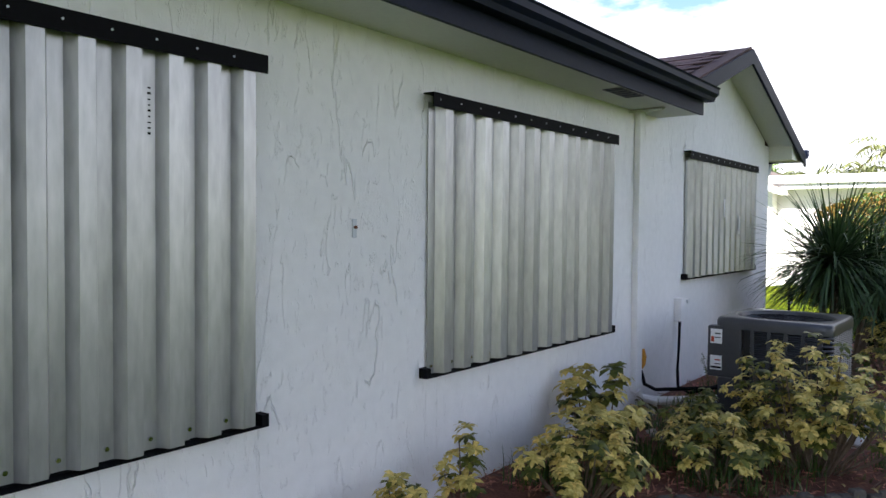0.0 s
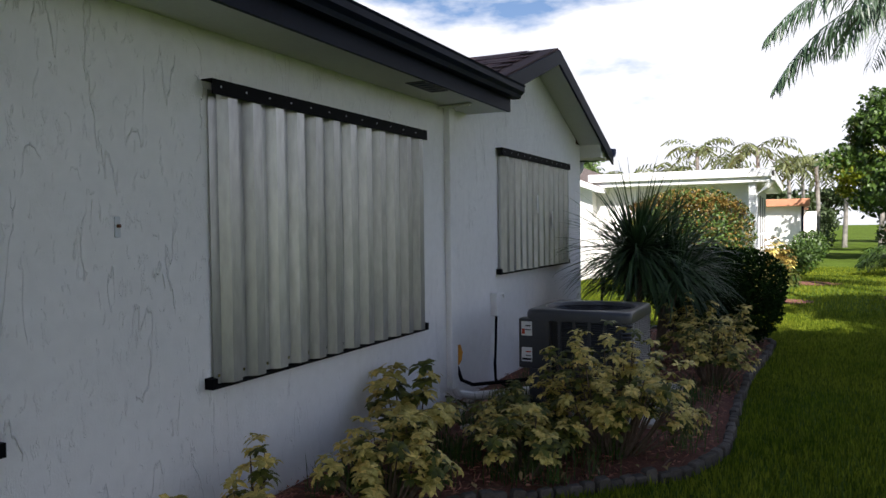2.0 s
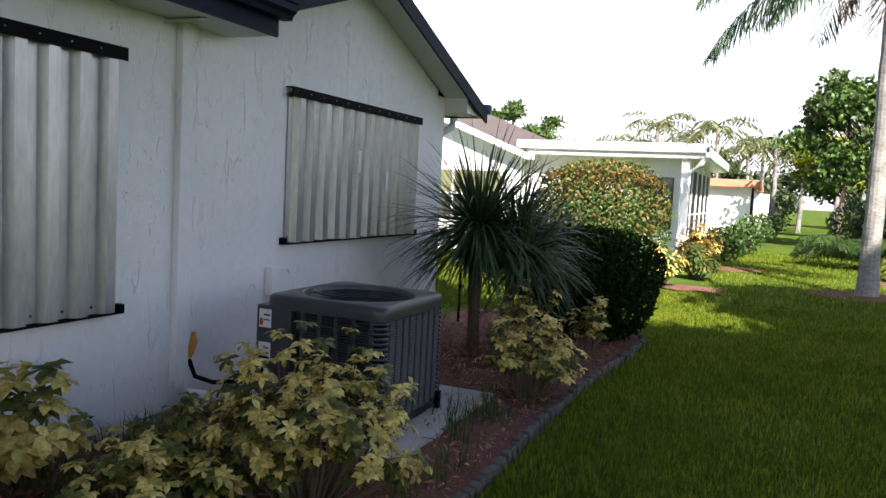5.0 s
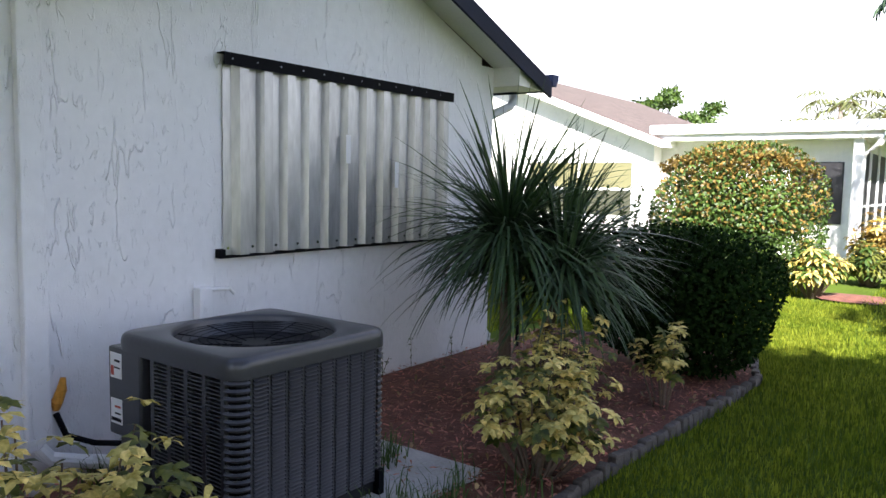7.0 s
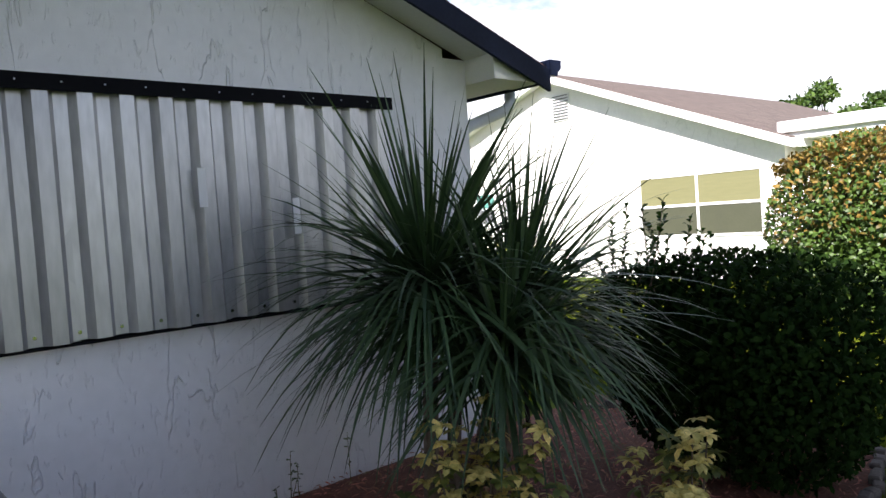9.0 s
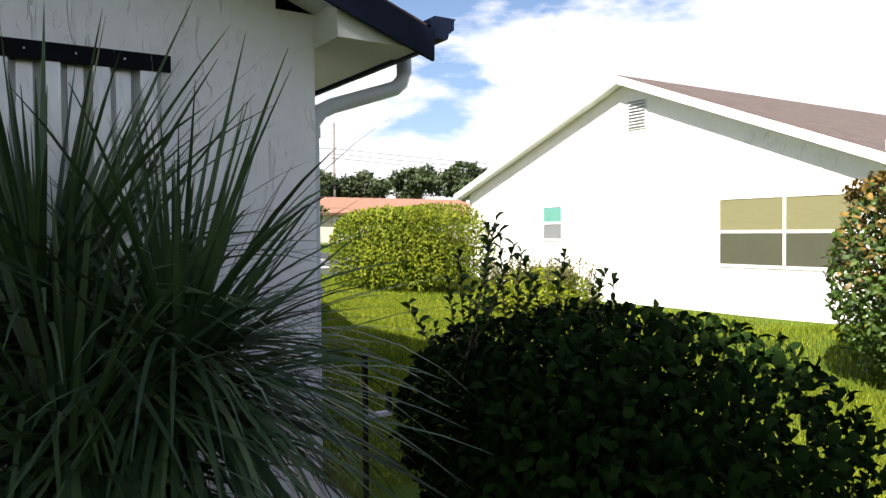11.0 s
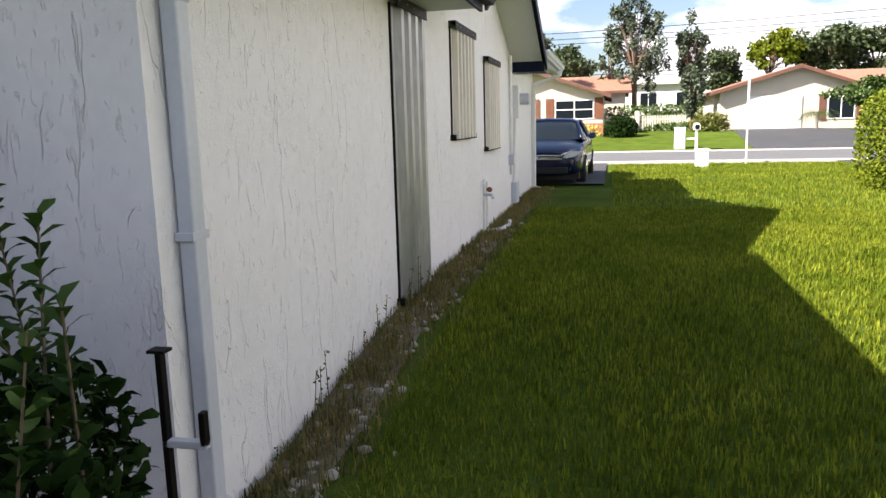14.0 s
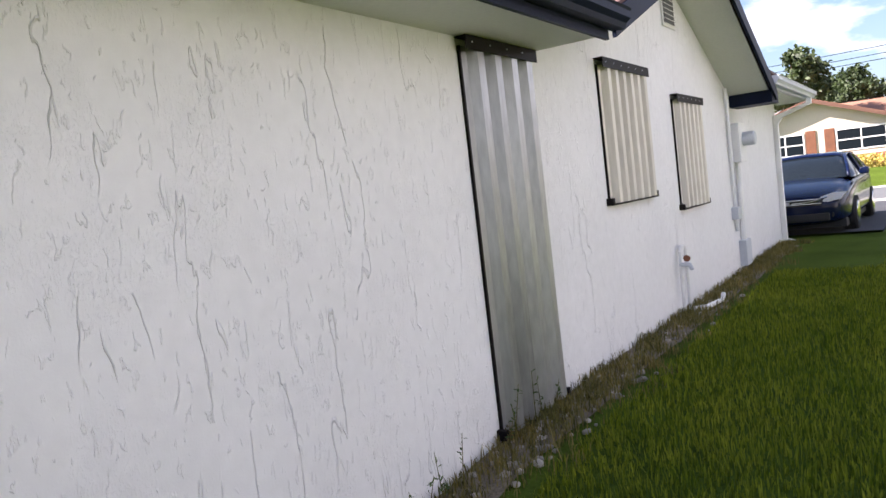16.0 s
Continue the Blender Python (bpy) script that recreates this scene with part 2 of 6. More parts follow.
LABELW = material("label_white", (0.75, 0.75, 0.75), 0.4, vary=0.04)
LABELR = material("label_red", (0.45, 0.05, 0.02), 0.4, vary=0.1)
SCREEN = material("dark_screen", (0.015, 0.015, 0.017), 0.5, vary=0.2)
BLIND = material("cream_blind", (0.16, 0.155, 0.075), 0.6, vary=0.08, stretch=(1, 1, 8))
GREENGLASS = material("green_glass", (0.10, 0.26, 0.22), 0.12, vary=0.1)
TERRACOTTA = material("terracotta", (0.45, 0.20, 0.11), 0.8, vary=0.2)
BRICK = material("red_brick", (0.33, 0.13, 0.08), 0.85, vary=0.25, scale=8, fine=30)


# ---- builders ----
def mesh_of(name, bm, mat, smooth=False):
    me = bpy.data.meshes.new(name)
    bm.to_mesh(me)
    bm.free()
    me.materials.append(mat)
    if smooth:
        me.polygons.foreach_set("use_smooth", [True] * len(me.polygons))
    return me


def part(name, bm, mat, parent=None, label="", smooth=False):
    ob = new(name, mesh_of(name, bm, mat, smooth))
    if parent is not None:
        ob.parent = parent
    return tagged(ob, label)


def raw(name, verts, faces, mat, parent=None, label="", smooth=False):
    me = bpy.data.meshes.new(name)
    me.from_pydata([tuple(v) for v in verts], [], faces)
    me.materials.append(mat)
    if smooth:
        me.polygons.foreach_set("use_smooth", [True] * len(me.polygons))
    ob = new(name, me)
    if parent is not None:
        ob.parent = parent
    return tagged(ob, label)


def thing(name, label, category, group="", kind="", at=(0, 0, 0)):
    ob = new(name)
    ob.empty_display_size = 0.1
    ob.location = at
    return tagged(ob, label, category, group, kind)


def add_box(bm, lo_, hi_, bevel=0.0, m=None):
    """A box from corner to corner, added to bm."""
    r = bmesh.ops.create_cube(bm, size=1.0)
    vs = r["verts"]
    c = [(a + b) / 2 for a, b in zip(lo_, hi_)]
    d = [abs(b - a) for a, b in zip(lo_, hi_)]
    for v in vs:
        v.co = Vector((c[0] + v.co.x * d[0], c[1] + v.co.y * d[1], c[2] + v.co.z * d[2]))
        if m is not None:
            v.co = m @ v.co
    if bevel:
        es = list({e for v in vs for e in v.link_edges})
        bmesh.ops.bevel(bm, geom=es, offset=bevel, segments=2, affect="EDGES", profile=0.5)


def box(lo_, hi_, bevel=0.0, m=None):
    bm = bmesh.new()
    add_box(bm, lo_, hi_, bevel, m)
    return bm


def add_tube(bm, pts, radii, seg=10, cap=True):
    """A tube along points, with a radius at each."""
    pts = [Vector(p) for p in pts]
    if not isinstance(radii, (list, tuple)):
        radii = [radii] * len(pts)
    rings = []
    for i, p in enumerate(pts):
        d = (pts[min(i + 1, len(pts) - 1)] - pts[max(i - 1, 0)]).normalized()
        up = Vector((0, 0, 1)) if abs(d.z) < 0.95 else Vector((1, 0, 0))
        a = d.cross(up).normalized()
        b = d.cross(a).normalized()
        rings.append([bm.verts.new(p + (a * math.cos(2 * math.pi * k / seg) + b * math.sin(2 * math.pi * k / seg)) * radii[i]) for k in range(seg)])
    for r1, r2 in zip(rings, rings[1:]):
        for k in range(seg):
            bm.faces.new((r1[k], r1[(k + 1) % seg], r2[(k + 1) % seg], r2[k]))
    if cap:
        bm.faces.new(rings[0][::-1])
        bm.faces.new(rings[-1])


def tube(pts, radii, seg=10):
    bm = bmesh.new()
    add_tube(bm, pts, radii, seg)
    return bm


def prism(profile, a, b, place):
    """A profile of (u, v) points swept from a to b; place(u, v, w) gives the point."""
    bm = bmesh.new()
    r1 = [bm.verts.new(place(u, v, a)) for u, v in profile]
    r2 = [bm.verts.new(place(u, v, b)) for u, v in profile]
    n = len(profile)
    for k in range(n):
        bm.faces.new((r1[k], r1[(k + 1) % n], r2[(k + 1) % n], r2[k]))
    bm.faces.new(r1[::-1])
    bm.faces.new(r2)
    bmesh.ops.recalc_face_normals(bm, faces=bm.faces)
    return bm


def smooth01(a, b, x):
    t = max(0.0, min(1.0, (x - a) / (b - a)))
    return t * t * (3 - 2 * t)


def ground_z(x, y):
    """Lawn height: low behind the house, higher along its side, rising beyond the road."""
    z = -0.25 + 0.27 * smooth01(0.2, -3.2, x) - 0.10 * smooth01(-11, -20, x) + 0.62 * smooth01(-29, -41, x)
    z -= 0.40 * smooth01(10.5, 17.5, y) * smooth01(-1.0, -4.0, x) * smooth01(-16, -10, x)
    return z


def leaf_mesh(name, items, mat, parent=None, label="", fold=0.25, droop=0.25):
    """Leaves: (base, direction, normal, length, width); five points and four triangles each."""
    n = len(items)
    base = np.array([i[0] for i in items], float)
    d = np.array([i[1] for i in items], float)
    up = np.array([i[2] for i in items], float)
    ln = np.array([i[3] for i in items], float)[:, None]
    wd = np.array([i[4] for i in items], float)[:, None]
    d /= np.linalg.norm(d, axis=1)[:, None] + 1e-9
    side = np.cross(d, up)
    side /= np.linalg.norm(side, axis=1)[:, None] + 1e-9
    nn = np.cross(side, d)
    p = np.empty((n, 6, 3))
    p[:, 0] = base
    p[:, 1] = base + d * ln * 0.30 - side * wd * 0.34 + nn * wd * fold
    p[:, 2] = base + d * ln * 0.30 + side * wd * 0.34 + nn * wd * fold
    p[:, 3] = base + d * ln * 0.74 - side * wd * 0.50 + nn * wd * fold - nn * ln * droop * 0.45
    p[:, 4] = base + d * ln * 0.74 + side * wd * 0.50 + nn * wd * fold - nn * ln * droop * 0.45
    p[:, 5] = base + d * ln - nn * ln * droop
    k = (np.arange(n) * 6)[:, None]
    f = np.concatenate([k + np.array([[0, 2, 1]]), k + np.array([[1, 2, 4]]), k + np.array([[1, 4, 3]]), k + np.array([[3, 4, 5]])], 1).reshape(-1, 3)
    return np_mesh(name, p.reshape(-1, 3), f, mat, parent, label)


def np_mesh(name, v, f, mat, parent=None, label=""):
    """A triangle mesh straight from arrays."""
    me = bpy.data.meshes.new(name)
    v, f = np.asarray(v, np.float32), np.asarray(f, np.int32)
    me.vertices.add(len(v))
    me.vertices.foreach_set("co", v.ravel())
    me.loops.add(len(f) * 3)
    me.loops.foreach_set("vertex_index", f.ravel())
    me.polygons.add(len(f))
    me.polygons.foreach_set("loop_start", np.arange(len(f), dtype=np.int32) * 3)
    me.update(calc_edges=True)
    me.materials.append(mat)
    ob = new(name, me)
    if parent is not None:
        ob.parent = parent
    return tagged(ob, label)


def rnd_dir(rng, up=0.0):
    v = Vector((rng.gauss(0, 1), rng.gauss(0, 1), rng.gauss(0, 1) + up))
    return v.normalized()

# ---- ground, road and paths ----
def grid_ground():
    xs = sorted(set([-600, -300, -150, -90, -60] + [round(-45 + 0.9 * i, 2) for i in range(62)] + [12, 16, 22, 30, 45, 80, 160, 300, 600]))
    ys = sorted(set([-600, -250, -90, -40, -20] + [round(-10 + 0.9 * i, 2) for i in range(56)] + [44, 52, 64, 80, 120, 200, 350, 600]))
    v = [(x, y, ground_z(x, y) + 0.025 * noise.noise(Vector((x * 0.5, y * 0.5, 0)))) for y in ys for x in xs]
    w = len(xs)
    f = [(j * w + i, j * w + i + 1, (j + 1) * w + i + 1, (j + 1) * w + i) for j in range(len(ys) - 1) for i in range(w - 1)]
    return raw("ground", v, f, GRASS, smooth=True)


tagged(grid_ground(), "mown green lawn reaching to the horizon", "lawn", kind="structure")


def sheet(name, pts, mat, label, category, lift=0.03, thick=0.12, cut=1.0):
    """A thin slab that follows the ground, over a strip given by two edges of points."""
    a, b = pts
    v, f = [], []
    n = len(a)
    for (x0, y0), (x1, y1) in zip(a, b):
        v += [(x0, y0, ground_z(x0, y0) + lift), (x1, y1, ground_z(x1, y1) + lift),
              (x0, y0, ground_z(x0, y0) + lift - thick), (x1, y1, ground_z(x1, y1) + lift - thick)]
    for i in range(n - 1):
        k = 4 * i
        f += [(k, k + 1, k + 5, k + 4), (k, k + 4, k + 6, k + 2), (k + 1, k + 3, k + 7, k + 5)]
    return tagged(raw(name, v, f, mat), label, category, kind="structure")


YR = [-60, -40, -20, -8, 0, 6, 10, 14, 18, 24, 32, 45, 70]
sheet("road", ([(-29.2, y) for y in YR], [(-22.6, y) for y in YR]), ROADGREY, "grey asphalt residential road between two lawns", "road", 0.045)
sheet("road_gutter_far", ([(-30.0, y) for y in YR], [(-29.2, y) for y in YR]), CONCRETE, "pale concrete gutter strip along the road", "kerb", 0.06)
sheet("road_gutter_near", ([(-22.6, y) for y in YR], [(-21.9, y) for y in YR]), CONCRETE, "pale concrete gutter strip along the road", "kerb", 0.06)
XD = [-21.9, -20, -18, -16, -14, -13.2]
sheet("driveway", ([(x, 4.2) for x in XD], [(x, 8.35) for x in XD]), ASPHALT, "dark asphalt driveway beside the house", "driveway", 0.04)
XE = [-22.0, -20, -18, -16.4]
sheet("driveway_next", ([(x, 15.0) for x in XE], [(x, 19.5) for x in XE]), ASPHALT, "dark asphalt driveway of the neighbouring house", "driveway", 0.04)
XF = [-42.4, -39, -36, -33, -30.0]
sheet("driveway_across", ([(x, 14.9 - 0.06 * (x + 42)) for x in XF], [(x, 19.2 + 0.30 * (x + 42)) for x in XF]), ASPHALT, "dark asphalt driveway up to a garage", "driveway", 0.05)


# ---- our house ----
def wall_slab(name, pts, lo_, hi_, axis, label):
    """A wall with an outline of (u, z) points; axis x: face at x = hi_, axis y: face at y = hi_."""
    if axis == "x":
        bm = prism(pts, lo_, hi_, lambda u, v, w: (w, u, v))
    else:
        bm = prism(pts, lo_, hi_, lambda u, v, w: (u, w, v))
    return tagged(part(name, bm, WALL), label, "wall", kind="structure")


EAVE = 2.36
wall_slab("wall_back", [(-9, -0.6), (2.9, -0.6), (2.9, EAVE), (-9, EAVE)], -0.2, 0.0, "x", "white painted knockdown stucco house wall in shade")
wall_slab("wall_wing", [(2.9, -0.6), (6.8, -0.6), (6.8, 2.42), (5.02, 3.10), (2.9, 2.40)], -0.2, 0.0, "x", "white painted stucco gable wall of the house wing")
wall_slab("wall_side", [(-9.25, -0.6), (0.0, -0.6), (0.0, 2.36), (-3.7, 2.36), (-3.95, 2.42), (-6.6, 3.34), (-9.2, 2.30), (-9.25, 2.2)], 6.8, 7.0, "y", "white painted stucco side wall with a gable")
wall_slab("wall_garage", [(-12.9, -0.6), (-9.25, -0.6), (-9.25, 2.36), (-12.9, 2.36)], 6.75, 6.95, "y", "white painted stucco wall by the garage corner")
wall_slab("wall_front", [(-9, -0.6), (6.75, -0.6), (6.75, 2.36), (-9, 2.36)], -12.9, -12.7, "x", "white painted stucco front wall")
wall_slab("wall_south", [(-12.9, -0.6), (0.0, -0.6), (0.0, 2.36), (-12.9, 2.36)], -9.2, -9.0, "y", "white painted stucco end wall")


def slope(name, quad, thick, mat, label):
    """A roof slab from four corners, thick downwards."""
    bm = bmesh.new()
    t = [bm.verts.new(p) for p in quad]
    b = [bm.verts.new((p[0], p[1], p[2] - thick)) for p in quad]
    bm.faces.new(t)
    bm.faces.new(b[::-1])
    for k in range(4):
        bm.faces.new((t[k], b[k], b[(k + 1) % 4], t[(k + 1) % 4]))
    bmesh.ops.recalc_face_normals(bm, faces=bm.faces)
    return tagged(part(name, bm, mat), label, "roof", kind="structure")


RX = 0.31           # the wing's rake overhang
slope("roof_wing_north", [(RX, 5.02, 3.20), (-5.30, 5.02, 3.20), (-3.62, 7.50, 2.30), (RX, 7.50, 2.30)], 0.03, SHINGLE, "brown shingle roof slope of the wing")
slope("roof_wing_south", [(RX, 5.02, 3.20), (RX, 2.62, 2.33), (-3.62, 2.62, 2.33), (-5.30, 5.02, 3.20)], 0.03, SHINGLE, "brown shingle roof slope of the wing")
slope("roof_main_back", [(-6.6, 7.50, 3.45), (-6.6, 2.6, 3.45), (-3.80, 2.6, 2.37), (-3.80, 7.50, 2.37)], 0.03, SHINGLE, "brown shingle roof slope of the main house")
slope("roof_main_front", [(-6.6, 7.50, 3.45), (-9.45, 7.50, 2.26), (-9.45, -9.4, 2.26), (-6.6, -9.4, 3.45)], 0.03, SHINGLE, "brown shingle front slope of the main house")
slope("roof_back", [(0.43, -9.4, 2.515), (0.43, 3.32, 2.515), (-6.6, 3.32, 3.41), (-6.6, -9.4, 3.41)], 0.03, SHINGLE, "brown shingle low slope over the back wall")
slope("roof_garage", [(-9.3, 7.42, 2.50), (-13.4, 7.42, 2.42), (-13.4, -9.4, 2.42), (-9.3, -9.4, 2.50)], 0.03, SHINGLE, "low roof over the garage")


def flat(name, lo_, hi_, mat, label, category="soffit"):
    return tagged(part(name, box(lo_, hi_), mat), label, category, kind="structure")


flat("soffit_back", (0.0, -9, 2.285), (0.374, 3.30, 2.31), SOFFIT, "painted soffit under the back eave")
flat("soffit_side", (-3.70, 7.0, 2.20), (0.0, 7.46, 2.225), SOFFIT, "painted soffit under the side eave")
tagged(part("soffit_return", prism([(7.0, 2.19), (7.46, 2.19), (7.46, 2.20), (7.0, 2.372)], 0.0, RX - 0.032, lambda u, v, w: (w, u, v)), SOFFIT), "boxed triangular end of the painted soffit", "soffit", kind="structure")
flat("soffit_garage", (-13.3, 6.95, 2.26), (-9.3, 7.38, 2.282), SOFFIT, "painted soffit under the garage eave")
for name, y0, y1, z0, z1 in (("soffit_rake_north", 5.02, 7.46, 3.10, 2.205), ("soffit_rake_south", 5.02, 2.7, 3.10, 2.27)):
    slope(name, [(-0.0, y0, z0), (RX - 0.03, y0, z0), (RX - 0.03, y1, z1), (-0.0, y1, z1)], 0.015, SOFFIT, "painted soffit under the rake")
for name, x0, x1, zl in (("soffit_gable_back", -6.6, -3.85, 2.29), ("soffit_gable_front", -6.6, -9.4, 2.17)):
    slope(name, [(x0, 7.0, 3.35), (x0, 7.46, 3.35), (x1, 7.46, zl), (x1, 7.0, zl)], 0.015, SOFFIT, "painted soffit under the gable rake")


def rake_board(name, a, b, out, deep, mat, label):
    """A fascia board between two points; out: the way that it faces."""
    a, b, o = Vector(a), Vector(b), Vector(out) * 0.025
    bm = bmesh.new()
    d = Vector((0, 0, -deep))
    c = [a, b, b + d, a + d]
    f1 = [bm.verts.new(p) for p in c]
    f2 = [bm.verts.new(p + o) for p in c]
    bm.faces.new(f1)
    bm.faces.new(f2[::-1])
    for k in range(4):
        bm.faces.new((f1[k], f1[(k + 1) % 4], f2[(k + 1) % 4], f2[k]))
    bmesh.ops.recalc_face_normals(bm, faces=bm.faces)
    ob = part(name, bm, mat)
    return tagged(ob, label, "fascia", kind="structure")


rake_board("fascia_wing_north", (RX, 5.02, 3.175), (RX, 7.50, 2.275), (1, 0, 0), 0.15, NAVY, "navy painted rake board on the gable")
rake_board("fascia_wing_south", (RX, 5.02, 3.175), (RX, 3.2, 2.525), (1, 0, 0), 0.15, NAVY, "navy painted rake board on the gable")
rake_board("fascia_main_back", (-6.6, 7.50, 3.425), (-3.80, 7.50, 2.345), (0, 1, 0), 0.15, NAVY, "navy painted rake board on the side gable")
rake_board("fascia_main_front", (-6.6, 7.50, 3.425), (-9.45, 7.50, 2.235), (0, 1, 0), 0.15, NAVY, "navy painted rake board on the side gable")
rake_board("fascia_back", (0.375, -9.2, 2.485), (0.375, 3.32, 2.485), (1, 0, 0), 0.205, NAVY, "navy painted eave board")
rake_board("fascia_side", (RX, 7.47, 2.33), (-3.75, 7.47, 2.33), (0, 1, 0), 0.15, NAVY, "navy painted eave board")
rake_board("fascia_garage", (-9.45, 7.40, 2.40), (-13.4, 7.40, 2.40), (0, 1, 0), 0.14, DSGREY, "grey painted eave board")

# K-style gutter: an open trough with a stepped front
GUT = [(0.0, 0.0), (0.075, 0.0), (0.085, 0.03), (0.115, 0.055), (0.115, 0.095), (0.125, 0.11), (0.118, 0.112), (0.107, 0.098), (0.107, 0.06),
       (0.078, 0.036), (0.068, 0.008), (0.007, 0.008), (0.007, 0.11), (0.0, 0.11)]


def gutter(label, a, b, place, mat):
    g = thing("gutter", label, "gutter")
    part("trough", prism(GUT, a, b, place), mat, g)
    for w in (a, b):
        solid = [GUT[i] for i in (0, 1, 2, 3, 4, 5, 13)]
        part("end_cap", prism(solid, w - 0.004, w + 0.004, place), mat, g)
    n = int(abs(b - a) / 0.75)
    for i in range(n):
        w = a + (b - a) * (i + 0.5) / n
        part("hanger", prism([(0.0, 0.092), (0.11, 0.092), (0.11, 0.097), (0.0, 0.097)], w - 0.012, w + 0.012, place), mat, g)
    return g


gutter("dark navy metal rain gutter along the back eave", -9.2, 3.36, lambda u, v, w: (0.401 + u, w, 2.392 + v), NAVY)
gutter("dark navy metal rain gutter along the side eave", RX + 0.03, -3.82, lambda u, v, w: (w, 7.497 + u, 2.235 + v), NAVY)
gutter("pale grey metal rain gutter over the garage corner", -9.6, -13.4, lambda u, v, w: (w, 7.426 + u, 2.29 + v), DSGREY)


def soffit_vent(a, b):
    v = thing("soffit_vent", "dark perforated metal vent in the soffit", "vent")
    part("frame", box(a, b, 0.002), SCREEN, v)
    n = 5
    for i in range(n):
        y = a[1] + (b[1] - a[1]) * (i + 0.5) / n
        part("louvre", box((a[0] + 0.01, y - 0.004, a[2] - 0.004), (b[0] - 0.01, y + 0.004, a[2])), NAVY, v)


soffit_vent((0.22, 1.75, 2.279), (0.36, 2.15, 2.285))
soffit_vent((-1.6, 7.30, 2.194), (-1.2, 7.44, 2.20))

# ---- storm shutters ----
PITCH = 0.178


def shutter(label, group, width, height, m, track, panels, metal=None, marks=()):
    """Corrugated panels in a head track and on a sill angle. Built with u along the wall, w out from it, v up; m places it."""
    s = thing("storm_shutter", label, "shutter", group)
    P = lambda u, w, v: m @ Vector((u, w, v))
    prof = [(0.0, 0.0), (0.072, 0.0), (0.072, -0.075), (0.066, -0.075), (0.066, -0.006), (0.0, -0.006)]
    bm = prism(prof, -0.03, width + 0.03, lambda a, b, c: P(c, a, height + 0.045 + b))
    part("header_track", bm, track, s)
    bm = prism([(0.0, 0.0), (0.055, 0.0), (0.055, 0.005), (0.005, 0.005), (0.005, 0.055), (0.0, 0.055)], -0.05, width + 0.05, lambda a, b, c: P(c, a, -0.012 + b))
    part("sill_angle", bm, track, s)
    for u in (-0.05, width + 0.015):
        part("angle_end", prism([(0.0, 0.0), (0.055, 0.0), (0.055, 0.05), (0.0, 0.05)], u, u + 0.035, lambda a, b, c: P(c, a, -0.008 + b)), track, s)
    rng = random.Random(int(width * 1000))
    step = width / panels
    ribs = max(1, round(step / PITCH))
    p = step / ribs
    for k in range(panels):
        bm = bmesh.new()
        out = 0.010 + 0.0025 * (k % 2)
        pts = []
        for r in range(ribs):
            u0 = k * step + r * p
            pts += [(u0, out), (u0 + 0.33 * p, out), (u0 + 0.49 * p, out + 0.05), (u0 + 0.84 * p, out + 0.05)]
        pts += [((k + 1) * step, out), ((k + 1) * step + (0.03 if k < panels - 1 else 0.0), out)]
        lift = rng.uniform(0.0, 0.008)
        rows = []
        for (z, push) in ((lift, 0.0), (height * 0.33, rng.uniform(-0.002, 0.002)), (height * 0.66, rng.uniform(-0.002, 0.002)), (height - 0.0, 0.0)):
            rows.append([bm.verts.new(P(u, w + push, z)) for u, w in pts])
        for a, b in zip(rows, rows[1:]):
            for i in range(len(pts) - 1):
                bm.faces.new((a[i], a[i + 1], b[i + 1], b[i]))
        ob = part("panel", bm, metal or GALV, s)
        md = ob.modifiers.new("gauge", "SOLIDIFY")
        md.thickness, md.offset = 0.0015, 1.0
        for r in range(ribs):
            u = k * step + (r + 0.15) * p
            for v in (0.045,):
                bmx = tube([P(u, out + 0.002, v), P(u, out + 0.012, v)], 0.009, 8)
                part("wing_screw", bmx, CHROME, s)
            bmx = tube([P(u, 0.07, height + 0.01), P(u, 0.076, height + 0.01)], 0.0045, 6)
            part("track_screw", bmx, DSGREY, s)
    if track is BRONZE:
        part("edge_strip", box((-0.014, 0.0, 0.0), (-0.003, 0.016, height), 0.002, m), track, s)
    for k, r, top in marks:
        u, out = k * step + (r + 0.17) * p, 0.0125 + 0.0025 * (k % 2)
        for i in range(9):
            z = height - top - 0.021 * i
            wide = rng.uniform(0.008, 0.017)
            part("pen_mark", box((u - wide / 2, out, z), (u + wide / 2, out + 0.0008, z + rng.uniform(0.004, 0.011)), 0, m), BLACK, s, "faded pen mark")
    return s


BACK = lambda y, z, x=0.0: Matrix(((0, 1, 0, x), (1, 0, 0, y), (0, 0, 1, z), (0, 0, 0, 1)))
SIDE = lambda x, z: Matrix(((-1, 0, 0, x), (0, 1, 0, 7.0), (0, 0, 1, z), (0, 0, 0, 1)))
shutter("tall corrugated galvanised storm shutter with black tracks", "storm shutters", 2.34, 1.50, BACK(-3.43, 0.475), BLACK, 7, None, ((3, 1, 0.09), (5, 1, 0.16)))
shutter("wide corrugated galvanised storm shutter with black tracks", "storm shutters", 2.26, 1.485, BACK(0.075, 0.505), BLACK, 6)
shutter("corrugated galvanised storm shutter above the condenser, two paper strips", "storm shutters", 2.26, 1.175, BACK(4.0, 0.835), BLACK, 6)
shutter("door-high narrow corrugated storm shutter with bronze tracks", "storm shutters", 0.77, 2.09, SIDE(-2.84, 0.06), BRONZE, 2)
shutter("cream corrugated storm shutter with a bronze head track", "storm shutters", 1.02, 1.04, SIDE(-4.80, 1.18), BRONZE, 2, CREAMED)
